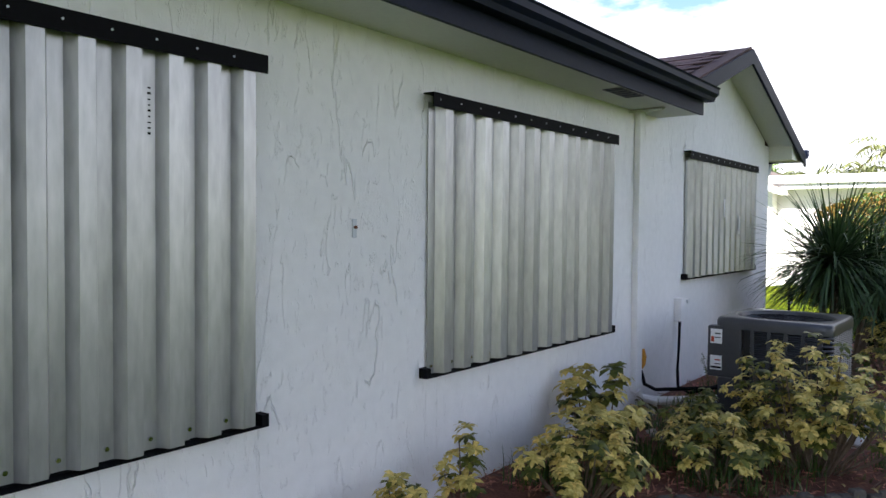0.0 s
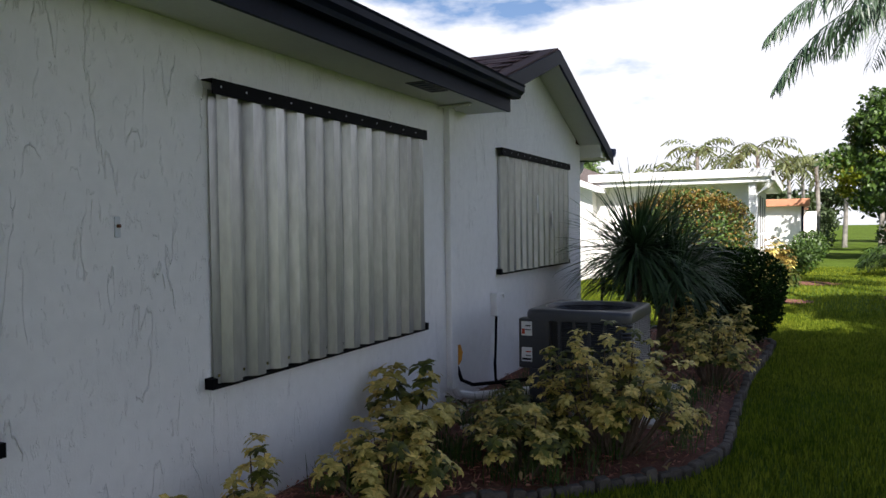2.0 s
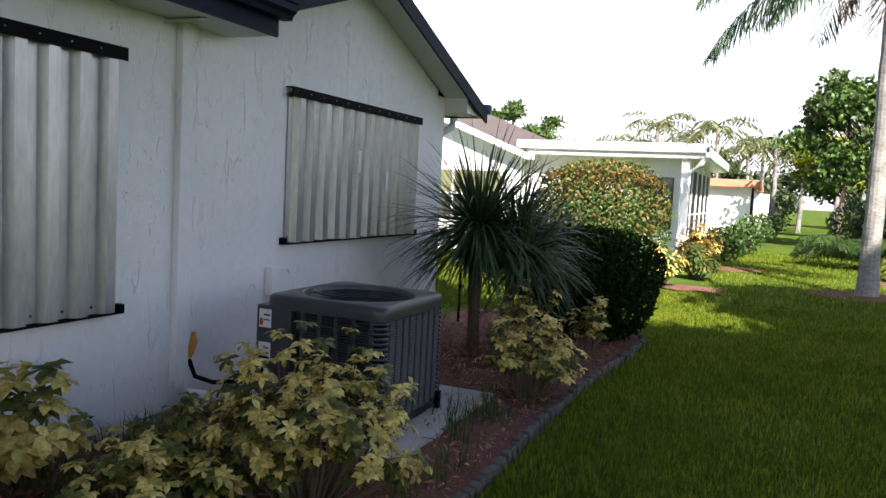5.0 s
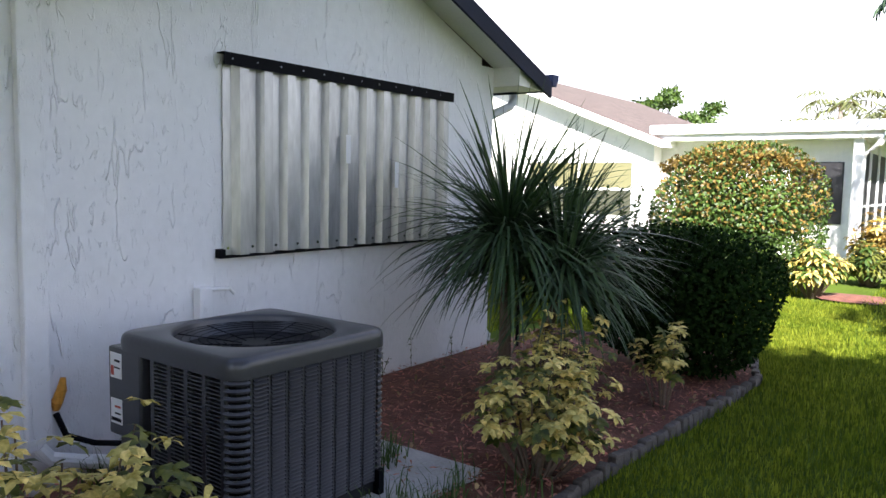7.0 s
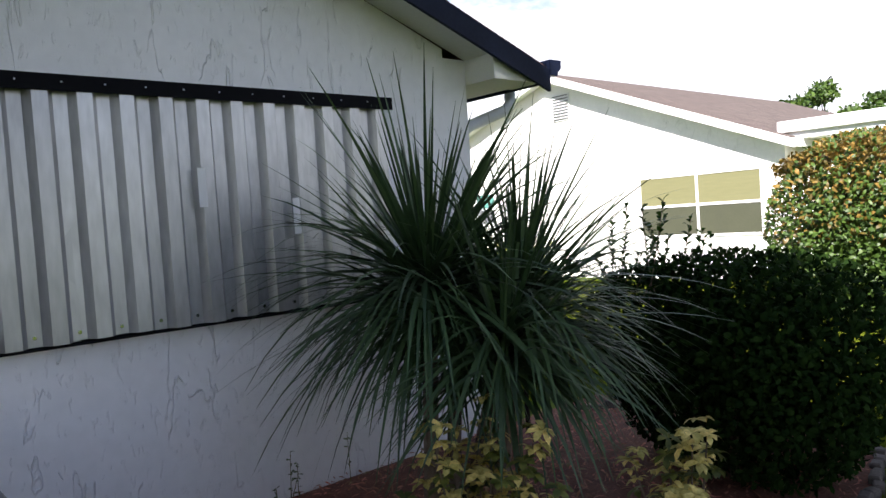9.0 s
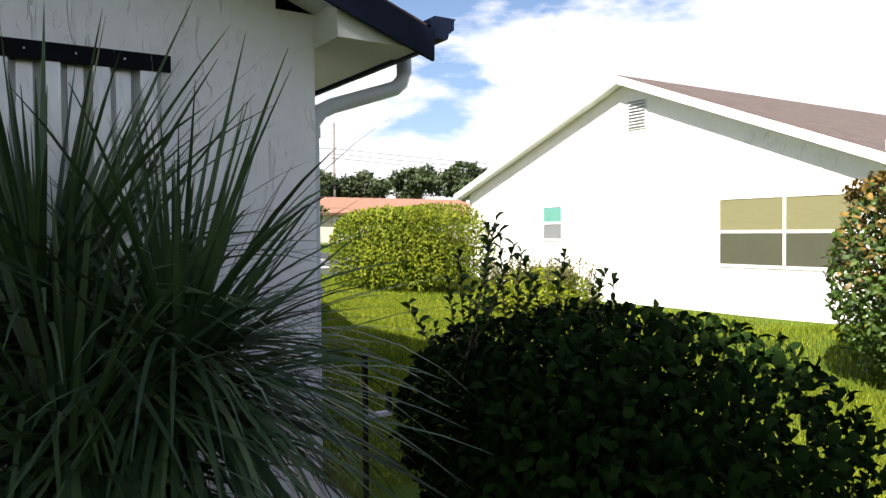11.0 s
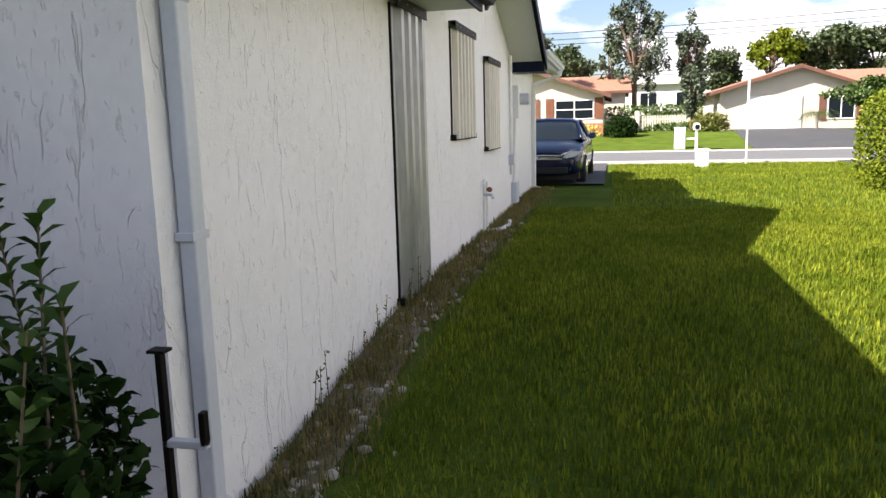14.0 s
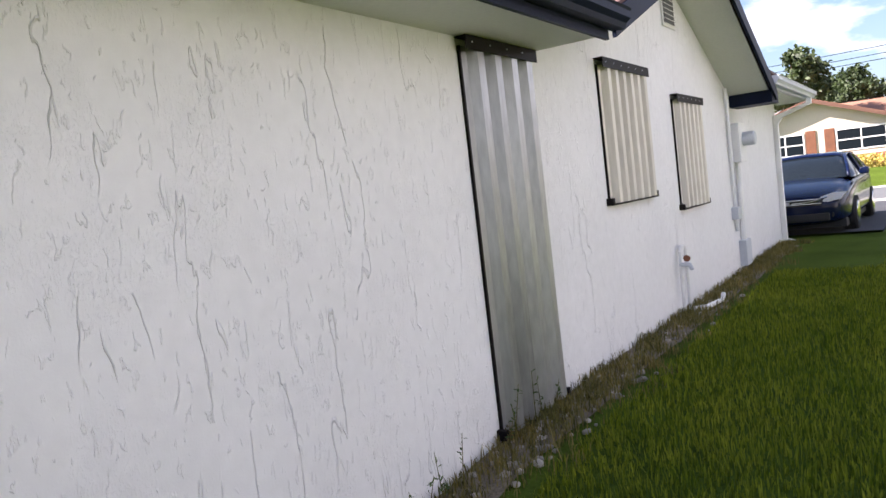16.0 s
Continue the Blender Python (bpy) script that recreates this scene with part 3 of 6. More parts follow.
shutter("small cream corrugated storm shutter beside the meter", "storm shutters", 0.92, 1.05, SIDE(-6.70, 1.0), BRONZE, 2, CREAMED)

# ---- air conditioner ----
def condenser():
    a = thing("condenser", "dark grey air conditioning condenser with louvred sides on a slab", "air conditioner", at=(1.08, 3.375, -0.17))
    W, D, H, R = 0.42, 0.445, 0.79, 0.07

    def ring(w, d, r, z, seg=5):
        pts = []
        for cx, cy, a0 in ((1, 1, 0), (-1, 1, 90), (-1, -1, 180), (1, -1, 270)):
            for k in range(seg + 1):
                t = radians(a0 + 90 * k / seg)
                pts.append((cx * (w - r) + r * math.cos(t), cy * (d - r) + r * math.sin(t), z))
        return pts

    def skin(rings, name, mat, close_top=False, close_bottom=False, smooth=False):
        bm = bmesh.new()
        vs = [[bm.verts.new(p) for p in r] for r in rings]
        n = len(vs[0])
        for r1, r2 in zip(vs, vs[1:]):
            for k in range(n):
                bm.faces.new((r1[k], r1[(k + 1) % n], r2[(k + 1) % n], r2[k]))
        if close_top:
            bm.faces.new(vs[-1])
        if close_bottom:
            bm.faces.new(vs[0][::-1])
        return part(name, bm, mat, a, smooth=smooth)

    skin([ring(W - 0.05, D - 0.05, R, 0.05), ring(W - 0.05, D - 0.05, R, 0.70)], "coil", ACDARK, True, True)
    skin([ring(W - 0.01, D - 0.01, R, 0.0), ring(W - 0.01, D - 0.01, R, 0.055), ring(W - 0.03, D - 0.03, R, 0.055)], "base_pan", ACDARK, False, True)
    # top cover with a round opening
    bm = bmesh.new()
    rough_ring = ring(W + 0.005, D + 0.005, R, 0.0, 5)
    outer = []
    for p, q in zip(rough_ring, rough_ring[1:] + rough_ring[:1]):
        k = max(1, int(math.hypot(q[0] - p[0], q[1] - p[1]) / 0.06))
        outer += [(p[0] + (q[0] - p[0]) * i / k, p[1] + (q[1] - p[1]) * i / k, 0.0) for i in range(k)]
    n = len(outer)
    levels = [(1.0, 0.70), (1.0, 0.74), (0.997, 0.757), (0.987, 0.772), (0.970, 0.782), (0.945, 0.787)]
    vs = [[bm.verts.new((x * s, y * s, z)) for x, y, _ in outer] for s, z in levels]
    rad = 0.365
    for rr, z in ((rad + 0.016, 0.788), (rad + 0.004, 0.784), (rad, 0.774), (rad, 0.66), (rad - 0.01, 0.66)):
        vs.append([bm.verts.new((rr * math.cos(math.atan2(y, x)), rr * math.sin(math.atan2(y, x)), z)) for x, y, _ in outer])
    for r1, r2 in zip(vs, vs[1:]):
        for k in range(n):
            bm.faces.new((r1[k], r1[(k + 1) % n], r2[(k + 1) % n], r2[k]))
    part("top_cover", bm, ACGREY, a, smooth=True)
    # wire guard, fan hub, blades
    g = bmesh.new()
    for rr in [0.07 + 0.037 * i for i in range(9)]:
        pts = [(rr * math.cos(2 * math.pi * k / 28), rr * math.sin(2 * math.pi * k / 28), 0.755 - 0.06 * (1 - rr / 0.34) ** 2) for k in range(29)]
        add_tube(g, pts, 0.0016, 4, False)
    tagged(part("wire_guard", g, BLACK, a), kind="stuff")
    for k in range(10):
        t = 2 * math.pi * k / 10
        part("guard_spoke", tube([(0.05 * math.cos(t), 0.05 * math.sin(t), 0.72), (0.365 * math.cos(t), 0.365 * math.sin(t), 0.755)], 0.0025, 5), BLACK, a)
    part("fan_hub", tube([(0, 0, 0.55), (0, 0, 0.715), (0, 0, 0.725)], [0.085, 0.085, 0.06], 20), ACDARK, a)
    for k in range(3):
        bm = bmesh.new()
        t0 = 2 * math.pi * k / 3
        q = [bm.verts.new((r * math.cos(t0 + t), r * math.sin(t0 + t), z)) for r, t, z in ((0.07, 0, 0.62), (0.31, -0.35, 0.66), (0.31, 0.55, 0.58), (0.07, 0.5, 0.58))]
        bm.faces.new(q)
        part("fan_blade", bm, ACDARK, a)
    # louvred side panels: uprights and rows of small slats
    for face in ("-y", "+x"):
        half = (W - R - 0.01) if face == "-y" else (D - R - 0.01)
        lo_u = -half if face == "+x" else -half + 0.20
        cols = 4 if face == "-y" else 8
        cw = (half - lo_u) / cols
        uprights = bmesh.new()
        for c in range(cols + 1):
            u = lo_u + c * cw
            if face == "-y":
                add_box(uprights, (u - 0.014, -D, 0.05), (u + 0.014, -D + 0.02, 0.705), 0.003)
            else:
                add_box(uprights, (W - 0.02, u - 0.006, 0.05), (W - 0.003, u + 0.006, 0.705), 0.002)
        part("louvre_frame", uprights, ACGREY, a)
        sl = bmesh.new()
        rows = 38
        for c in range(cols):
            u0, u1 = lo_u + c * cw + 0.010, lo_u + (c + 1) * cw - 0.010
            for r in range(rows):
                z = 0.06 + 0.64 * (r + 0.5) / rows
                if face == "-y":
                    m = Matrix.Translation(((u0 + u1) / 2, -D + 0.008, z)) @ Matrix.Rotation(radians(-38), 4, "X")
                    add_box(sl, (-(u1 - u0) / 2, -0.010, -0.0022), ((u1 - u0) / 2, 0.010, 0.0022), 0, m)
                else:
                    m = Matrix.Translation((W - 0.005, (u0 + u1) / 2, z)) @ Matrix.Rotation(radians(38), 4, "Y")
                    add_box(sl, (-0.010, -(u1 - u0) / 2, -0.0022), (0.010, (u1 - u0) / 2, 0.0022), 0, m)
        tagged(part("louvre_slats", sl, ACGREY, a), kind="stuff")
    # rounded corner with broad ribs
    for cx, cy, a0 in ((1, -1, 270), (1, 1, 0), (-1, 1, 90)):
        for r in range(21):
            z = 0.075 + 0.61 * r / 20
            pts = [(cx * (W - R) + (R - 0.004) * math.cos(radians(a0 + 90 * k / 6)), cy * (D - R) + (R - 0.004) * math.sin(radians(a0 + 90 * k / 6)), z) for k in range(7)]
            part("corner_rib", tube(pts, 0.0105, 5), ACGREY, a)
    # other sides plain louvred skins
    part("rear_panel", box((-W, D - 0.012, 0.05), (W - R, D - 0.002, 0.70)), ACGREY, a)
    part("inner_panel", box((-W + 0.002, -D + R, 0.05), (-W + 0.012, D - R, 0.70)), ACGREY, a)
    part("service_panel", box((-W - 0.06, -D - 0.006, 0.31), (-W + 0.20, -D + 0.10, 0.715), 0.012), ACGREY, a)
    part("lower_panel", box((-W + 0.03, -D - 0.002, 0.05), (-W + 0.20, -D + 0.08, 0.31), 0.006), ACGREY, a)
    for k, z0 in enumerate((0.575, 0.365)):
        lab = part("warning_label", box((-W - 0.035, -D - 0.009, z0), (-W + 0.055, -D - 0.0065, z0 + 0.115)), LABELW, a, "white label with a red block")
        part("label_print", box((-W - 0.030, -D - 0.0105, z0 + 0.012), (-W - 0.005 if k == 0 else -W + 0.05, -D - 0.0095, z0 + (0.055 if k == 0 else 0.028))), LABELR if k == 0 else BLACK, lab)
        part("label_print", box((-W + 0.0, -D - 0.0105, z0 + 0.075), (-W + 0.045, -D - 0.0095, z0 + 0.085)), BLACK if k == 0 else LABELR, lab)
        part("label_print", box((-W + 0.0, -D - 0.0105, z0 + 0.045), (-W + 0.045, -D - 0.0095, z0 + 0.052)), BLACK, lab)
    for cx, cy in ((1, -1), (1, 1), (-1, -1), (-1, 1)):
        part("tie_down", box((cx * W - 0.02, cy * (D - 0.06) - 0.02, -0.01), (cx * W + 0.025 * cx + 0.0, cy * (D - 0.06) + 0.02, 0.11), 0.003), BLACK, a)
    return a


condenser()
slab = tagged(part("equipment_slab", box((0.55, 2.78, -0.34), (1.72, 4.34, -0.18), 0.012), CONCRETE), "grey weathered concrete slab under the condenser", "slab")

# ---- small fixtures on the back wall ----
lc = thing("line_set_cover", "white painted pipe cover running down the stucco wall", "pipe cover")
part("cover", box((0.0, 2.81, -0.06), (0.055, 2.93, 2.284), 0.008), WALL, lc)
part("clamp", box((0.0, 2.805, -0.03), (0.06, 2.935, 0.0), 0.004), WHITE, lc)
part("foam_seal", tube([(0.03, 3.00, 0.28), (0.045, 2.985, 0.22), (0.04, 2.96, 0.16), (0.03, 2.96, 0.12)], [0.014, 0.026, 0.03, 0.018], 9), YELLOW_LEAFM, lc, "orange blob of foam sealant")
part("pvc_pipe", tube([(0.035, 2.87, -0.05), (0.05, 2.92, -0.12), (0.12, 3.10, -0.17), (0.30, 3.22, -0.16), (0.60, 3.30, -0.12), (0.72, 3.32, -0.10)], 0.036, 10), WHITE, lc, "white insulated pipe bending to the condenser")
part("insulated_line", tube([(0.03, 2.96, 0.10), (0.05, 3.0, -0.02), (0.10, 3.12, -0.08), (0.30, 3.20, -0.06), (0.70, 3.28, 0.0)], 0.016, 8), BLACK, lc)
dj = thing("disconnect_box", "small white electrical box with a conduit stub", "electrical box")
part("box", box((0.0, 3.79, 0.44), (0.07, 3.88, 0.66), 0.008), WALL, dj)
part("elbow", tube([(0.04, 3.84, 0.64), (0.04, 4.02, 0.635), (0.035, 4.06, 0.60)], 0.012, 8), WHITE, dj)
part("cable_whip", tube([(0.04, 3.84, 0.45), (0.05, 3.80, 0.20), (0.07, 3.72, 0.0), (0.10, 3.66, -0.14), (0.22, 3.62, -0.18), (0.62, 3.60, -0.02)], 0.014, 8), BLACK, dj, "black flexible cable")
part("tracer", tube([(0.055, 3.835, 0.40), (0.065, 3.80, 0.20), (0.085, 3.72, 0.0)], 0.004, 5), LABELW, dj)
wa = thing("wall_anchor", "small rusted anchor stuck in the stucco", "anchor")
part("bolt", tube([(0.0, -0.48, 1.31), (0.02, -0.48, 1.31)], 0.008, 7), RUST, wa)
part("plate", box((0.0, -0.495, 1.26), (0.006, -0.465, 1.35), 0.002), DSGREY, wa)
for y, z in ((5.03, 1.53), (5.565, 1.36)):
    st = part("paper_strip", box((0.0, y - 0.022, z - 0.10), (0.002, y + 0.022, z + 0.10)), LABELW)
    st.location = (0.066, 0, 0)
    tagged(st, "narrow white paper strip stuck on a shutter", "sticker")

# downspout at the corner
ds = thing("downspout", "pale grey metal downspout at the wall corner", "downspout")
part("elbow", tube([(-0.15, 7.60, 2.24), (-0.15, 7.60, 2.16), (-0.15, 7.585, 2.11), (-0.15, 7.54, 2.07), (-0.15, 7.16, 1.94), (-0.15, 7.09, 1.905), (-0.15, 7.053, 1.85), (-0.15, 7.046, 1.78)], 0.043, 10), DSGREY, ds, smooth=True)
part("pipe", box((-0.19, 7.008, -0.05), (-0.11, 7.072, 1.80), 0.008), DSGREY, ds)
part("joint", box((-0.194, 7.005, 1.76), (-0.106, 7.076, 1.82), 0.004), DSGREY, ds)
part("shoe", prism([(7.005, -0.04), (7.075, -0.04), (7.24, -0.16), (7.22, -0.23), (7.05, -0.14), (7.005, -0.12)], -0.11, -0.19, lambda u, v, w: (w, u, v)), DSGREY, ds)
part("strap", box((-0.205, 7.003, 0.95), (-0.095, 7.0755, 0.98), 0.002), DSGREY, ds)
d2 = thing("downspout", "white metal downspout at the garage corner", "downspout")
part("elbow", prism([(7.47, 2.27), (7.54, 2.27), (7.53, 2.17), (7.10, 2.02), (7.03, 1.92), (6.96, 1.92), (6.96, 2.05), (7.46, 2.20)], -12.6, -12.7, lambda u, v, w: (w, u, v)), WHITE, d2)
part("pipe", box((-12.7, 6.955, 0.05), (-12.6, 7.03, 1.93), 0.008), WHITE, d2)
part("shoe", prism([(6.955, 0.06), (7.03, 0.06), (7.2, 0.0), (7.2, -0.05), (6.96, -0.02)], -12.6, -12.7, lambda u, v, w: (w, u, v)), WHITE, d2)

# hose bracket by the corner
hb = thing("hose_hanger", "bronze metal hose hanger bracket on a post", "bracket")
part("upright", box((0.235, 7.13, 0.10), (0.265, 7.15, 0.67), 0.003), BRONZE, hb)
part("cap", box((0.225, 7.11, 0.665), (0.275, 7.17, 0.675), 0.002), BRONZE, hb)
part("arm", box((0.235, 7.13, 0.36), (0.265, 7.28, 0.385), 0.003), DSGREY, hb)
part("tip", box((0.235, 7.26, 0.37), (0.265, 7.28, 0.48), 0.003), BRONZE, hb)
part("foot", box((0.235, 7.13, -0.30), (0.265, 7.15, 0.11), 0.003), BRONZE, hb)

# meter, conduits and hose bib on the side wall
em = thing("electric_meter", "white electric meter box with conduits on the side wall", "meter")
part("cabinet", box((-9.42, 7.0, 1.38), (-9.05, 7.13, 1.86), 0.012), WHITE, em)
part("dial", tube([(-9.24, 7.13, 1.66), (-9.24, 7.26, 1.66), (-9.24, 7.275, 1.66)], [0.085, 0.085, 0.07], 18), DSGREY, em, "round grey glass meter dial")
part("conduit", tube([(-9.24, 7.04, 1.38), (-9.24, 7.04, 0.10)], 0.035, 10), WHITE, em)
part("conduit", tube([(-8.95, 7.03, 2.28), (-8.95, 7.03, 0.55)], 0.022, 8), WHITE, em)
part("junction", box((-9.05, 7.0, 0.70), (-8.85, 7.08, 0.85), 0.006), DSGREY, em)
part("lower_box", box((-9.4, 7.0, 0.10), (-9.1, 7.09, 0.42), 0.01), DSGREY, em)
flat("eave_return", (-9.75, 7.0, 2.06), (-9.27, 7.49, 2.22), NAVY, "dark boxed eave return at the gable foot")
sg = thing("hose_bib", "white painted hose tap on a pipe loop", "tap")
part("pipe_loop", tube([(-6.37, 7.04, 0.05), (-6.37, 7.04, 0.62), (-6.42, 7.04, 0.66), (-6.52, 7.04, 0.66), (-6.57, 7.04, 0.62), (-6.57, 7.04, 0.05)], 0.018, 8), WHITE, sg)
part("valve", tube([(-6.37, 7.04, 0.50), (-6.32, 7.14, 0.50), (-6.30, 7.16, 0.46)], 0.020, 8), DSGREY, sg)
part("handle", tube([(-6.36, 7.10, 0.56), (-6.32, 7.12, 0.56)], [0.03, 0.03], 8), RUST, sg)
part("floor_pipe", tube([(-6.47, 7.05, 0.06), (-6.52, 7.2, 0.07), (-6.92, 7.26, 0.07), (-6.97, 7.26, 0.12)], 0.024, 8), WHITE, sg)
gv = thing("gable_vent", "white louvred vent high in the side gable", "vent")
part("frame", box((-7.03, 7.0, 2.74), (-6.63, 7.02, 3.14), 0.004), WHITE, gv)
part("backing", box((-7.0, 7.018, 2.77), (-6.66, 7.024, 3.11)), VENT_DARK, gv)
for k in range(8):
    m = Matrix.Translation((-6.83, 7.025, 2.77 + 0.047 * k)) @ Matrix.Rotation(radians(-35), 4, "X")
    part("slat", box((-0.17, -0.018, -0.003), (0.17, 0.018, 0.003), 0, m), WHITE, gv)

# ---- planting bed ----
EDGE = [(0.55, 0.55), (1.0, 0.88), (1.5, 1.30), (2.05, 1.90), (2.22, 2.45), (2.20, 3.6), (2.20, 4.9), (2.25, 5.7), (2.32, 6.6), (2.34, 7.4), (2.18, 7.95), (1.7, 8.28), (1.0, 8.36), (0.45, 8.12), (0.12, 7.75)]


def along(path, step):
    out, left = [], 0.0
    for (x0, y0), (x1, y1) in zip(path, path[1:]):
        d = math.hypot(x1 - x0, y1 - y0)
        t = left
        while t < d:
            out.append((x0 + (x1 - x0) * t / d, y0 + (y1 - y0) * t / d, math.atan2(y1 - y0, x1 - x0)))
            t += step
        left = t - d
    return out


def edge_x(y):
    for (x0, y0), (x1, y1) in zip(EDGE, EDGE[1:]):
        if y0 <= y <= y1:
            return x0 + (x1 - x0) * (y - y0) / (y1 - y0)
    return 0.2


v, f = [], []
rows = [-3.5 + 0.25 * i for i in range(48)]
for y in rows:
    w = edge_x(y) if y > 0.55 else max(0.12, 0.55 * smooth01(-3.5, 0.5, y))
    for i in range(9):
        x = w * i / 8
        v.append((x, y, ground_z(x, y) + 0.035 + 0.02 * noise.noise(Vector((x * 4, y * 4, 3)))))
for j in range(len(rows) - 1):
    for i in range(8):
        k = j * 9 + i
        f.append((k, k + 1, k + 10, k + 9))
bed = tagged(raw("mulch_bed", v, f, MULCH, smooth=True), "planting bed of dark red wood mulch along the wall", "planting bed", kind="structure")
rng = random.Random(5)
items = []
for k in range(7600):
    y = rng.uniform(3.9, 8.0) if rng.random() < 0.7 else rng.uniform(0.3, 4.0)
    x = rng.uniform(0.02, max(0.1, edge_x(y) - 0.05))
    d = Vector((rng.gauss(0, 1), rng.gauss(0, 1), rng.gauss(0, 0.25)))
    items.append(((x, y, ground_z(x, y) + 0.05 + rng.uniform(0, 0.02)), d, (rng.gauss(0, 0.4), rng.gauss(0, 0.4), 1), rng.uniform(0.02, 0.07), rng.uniform(0.006, 0.016)))
tagged(leaf_mesh("mulch_chips", items, CHIP, droop=0.05), "loose red-brown wood chips on the bed", "mulch", kind="stuff")

edging = thing("bed_edging", "weathered scalloped concrete edging stones round the bed", "edging")
pm = []
for k in range(4):
    bm = bmesh.new()
    r = random.Random(k)
    add_box(bm, (-0.042, -0.03, -0.12), (0.042, 0.03, 0.040 + 0.012 * r.random()), 0.012)
    for vv in bm.verts:
        if vv.co.z > 0.03:
            vv.co.z += 0.018 * math.cos(vv.co.x / 0.042 * 1.3)
            vv.co.y += r.uniform(-0.004, 0.004)
    pm.append(mesh_of("edging_stone", bm, EDGING))
for k, (x, y, a) in enumerate(along(EDGE, 0.088)):
    ob = new("edging_stone", pm[k % 4])
    ob.parent = edging
    ob.location = (x + rng.uniform(-0.01, 0.01), y, ground_z(x, y) + 0.022 + rng.uniform(-0.022, 0.012))
    ob.rotation_euler = (rng.uniform(-0.14, 0.14), rng.uniform(-0.10, 0.10), a + rng.uniform(-0.14, 0.14))


# ---- plants ----
def whorl(rng, items, tip, up, n, length, width, spread=1.0):
    """A fan of leaflets round a shoot's tip."""
    a0 = rng.uniform(0, 6.28)
    a = up.cross(Vector((0.3, 0.9, 0.2))).normalized()
    b = up.cross(a).normalized()
    for k in range(n):
        t = a0 + 2 * math.pi * k / n + rng.uniform(-0.25, 0.25)
        d = (a * math.cos(t) + b * math.sin(t)) * spread + up * rng.uniform(-0.1, 0.55)
        items.append((tip, d, up + rnd_dir(rng) * 0.2, length * rng.uniform(0.7, 1.2), width * rng.uniform(0.8, 1.15)))


def umbrella_shrub(name, label, x, y, radius, height, shoots, seed, mats, lean=0.0, length=0.062, width=0.031, group="variegated shrubs"):
    rng = random.Random(seed)
    s = thing(name, label, "shrub", group)
    z0 = ground_z(x, y) + 0.02
    stems = bmesh.new()
    sets = [[] for _ in mats]
    for k in range(int(shoots * 1.15)):
        a, r = rng.uniform(0, 6.28), radius * math.sqrt(rng.random())
        h = height * (1 - 0.45 * (r / radius) ** 2) * rng.uniform(0.5, 1.15)
        top = Vector((x + r * math.cos(a) + lean, y + r * math.sin(a), z0 + h))
        if top.x < 0.06:
            top.x = 0.06 + rng.random() * 0.08
        base = Vector((x + 0.25 * r * math.cos(a), y + 0.25 * r * math.sin(a), z0 - 0.03))
        mid = base.lerp(top, 0.5) + Vector((0.3 * r * math.cos(a) * 0.3, 0.3 * r * math.sin(a) * 0.3, 0.02))
        add_tube(stems, [base, mid, top], [0.008, 0.006, 0.003], 5, False)
        d = (top - mid).normalized()
        n = rng.randint(3, 5)
        for j in range(n):
            p = mid.lerp(top, (j + 1) / n) if j < n - 1 else top
            pick = sets[0] if rng.random() < 0.48 + 0.35 * (j / n) else sets[min(1, len(sets) - 1)]
            side = (d + rnd_dir(rng) * 0.6).normalized()
            q = p + side * 0.07
            whorl(rng, pick, q, (side + Vector((0, 0, 0.8))).normalized(), rng.randint(6, 9), length, width)
    tagged(part("branchwork", stems, BARK, s), kind="stuff")
    for its, m, nm in zip(sets, mats, ("leaves", "green_leaves", "other_leaves")):
        if its:
            leaf_mesh(nm, its, m, s, droop=0.35)
    return s


VM = (VAR_LEAF, VAR_GREEN)
umbrella_shrub("umbrella_shrub", "bushy yellow-variegated umbrella shrub in front of the condenser", 1.55, 2.15, 0.52, 0.80, 78, 1, VM)
umbrella_shrub("umbrella_shrub", "low yellow-green variegated umbrella shrub by the pipe", 0.95, 2.05, 0.34, 0.34, 34, 2, (VAR_GREEN, VAR_LEAF))
umbrella_shrub("umbrella_shrub", "yellow-variegated umbrella shrub beside the slab", 1.92, 4.55, 0.34, 0.62, 46, 3, VM)
umbrella_shrub("umbrella_shrub", "leggy yellow-variegated umbrella shrub on red mulch", 1.62, 5.35, 0.32, 0.72, 26, 4, VM)
umbrella_shrub("umbrella_shrub", "thin variegated umbrella shrub before the hedge", 2.02, 6.15, 0.22, 0.62, 11, 5, VM)
umbrella_shrub("umbrella_shrub", "dense yellow-variegated umbrella shrub near the wall", 0.62, 0.72, 0.36, 0.44, 44, 6, VM)
umbrella_shrub("umbrella_shrub", "small yellow-leaved umbrella shoot against the wall", 0.30, 0.05, 0.13, 0.42, 7, 7, VM)
umbrella_shrub("umbrella_shrub", "small variegated umbrella shoot against the wall", 0.30, -0.42, 0.17, 0.34, 10, 8, VM)
umbrella_shrub("umbrella_shrub", "low variegated umbrella shrub under the tall shutter", 0.32, -1.55, 0.20, 0.22, 10, 9, VM)
umbrella_shrub("leafy_shrub", "loose green shrub with broad leaves, some yellow", 0.34, 1.55, 0.30, 0.60, 11, 10, (VAR_LEAF, VAR_GREEN), length=0.10, width=0.06, group="")
umbrella_shrub("umbrella_shrub", "straggling variegated umbrella shrub at the bed's end", 1.15, 1.45, 0.32, 0.42, 24, 11, (VAR_LEAF, VAR_GREEN))


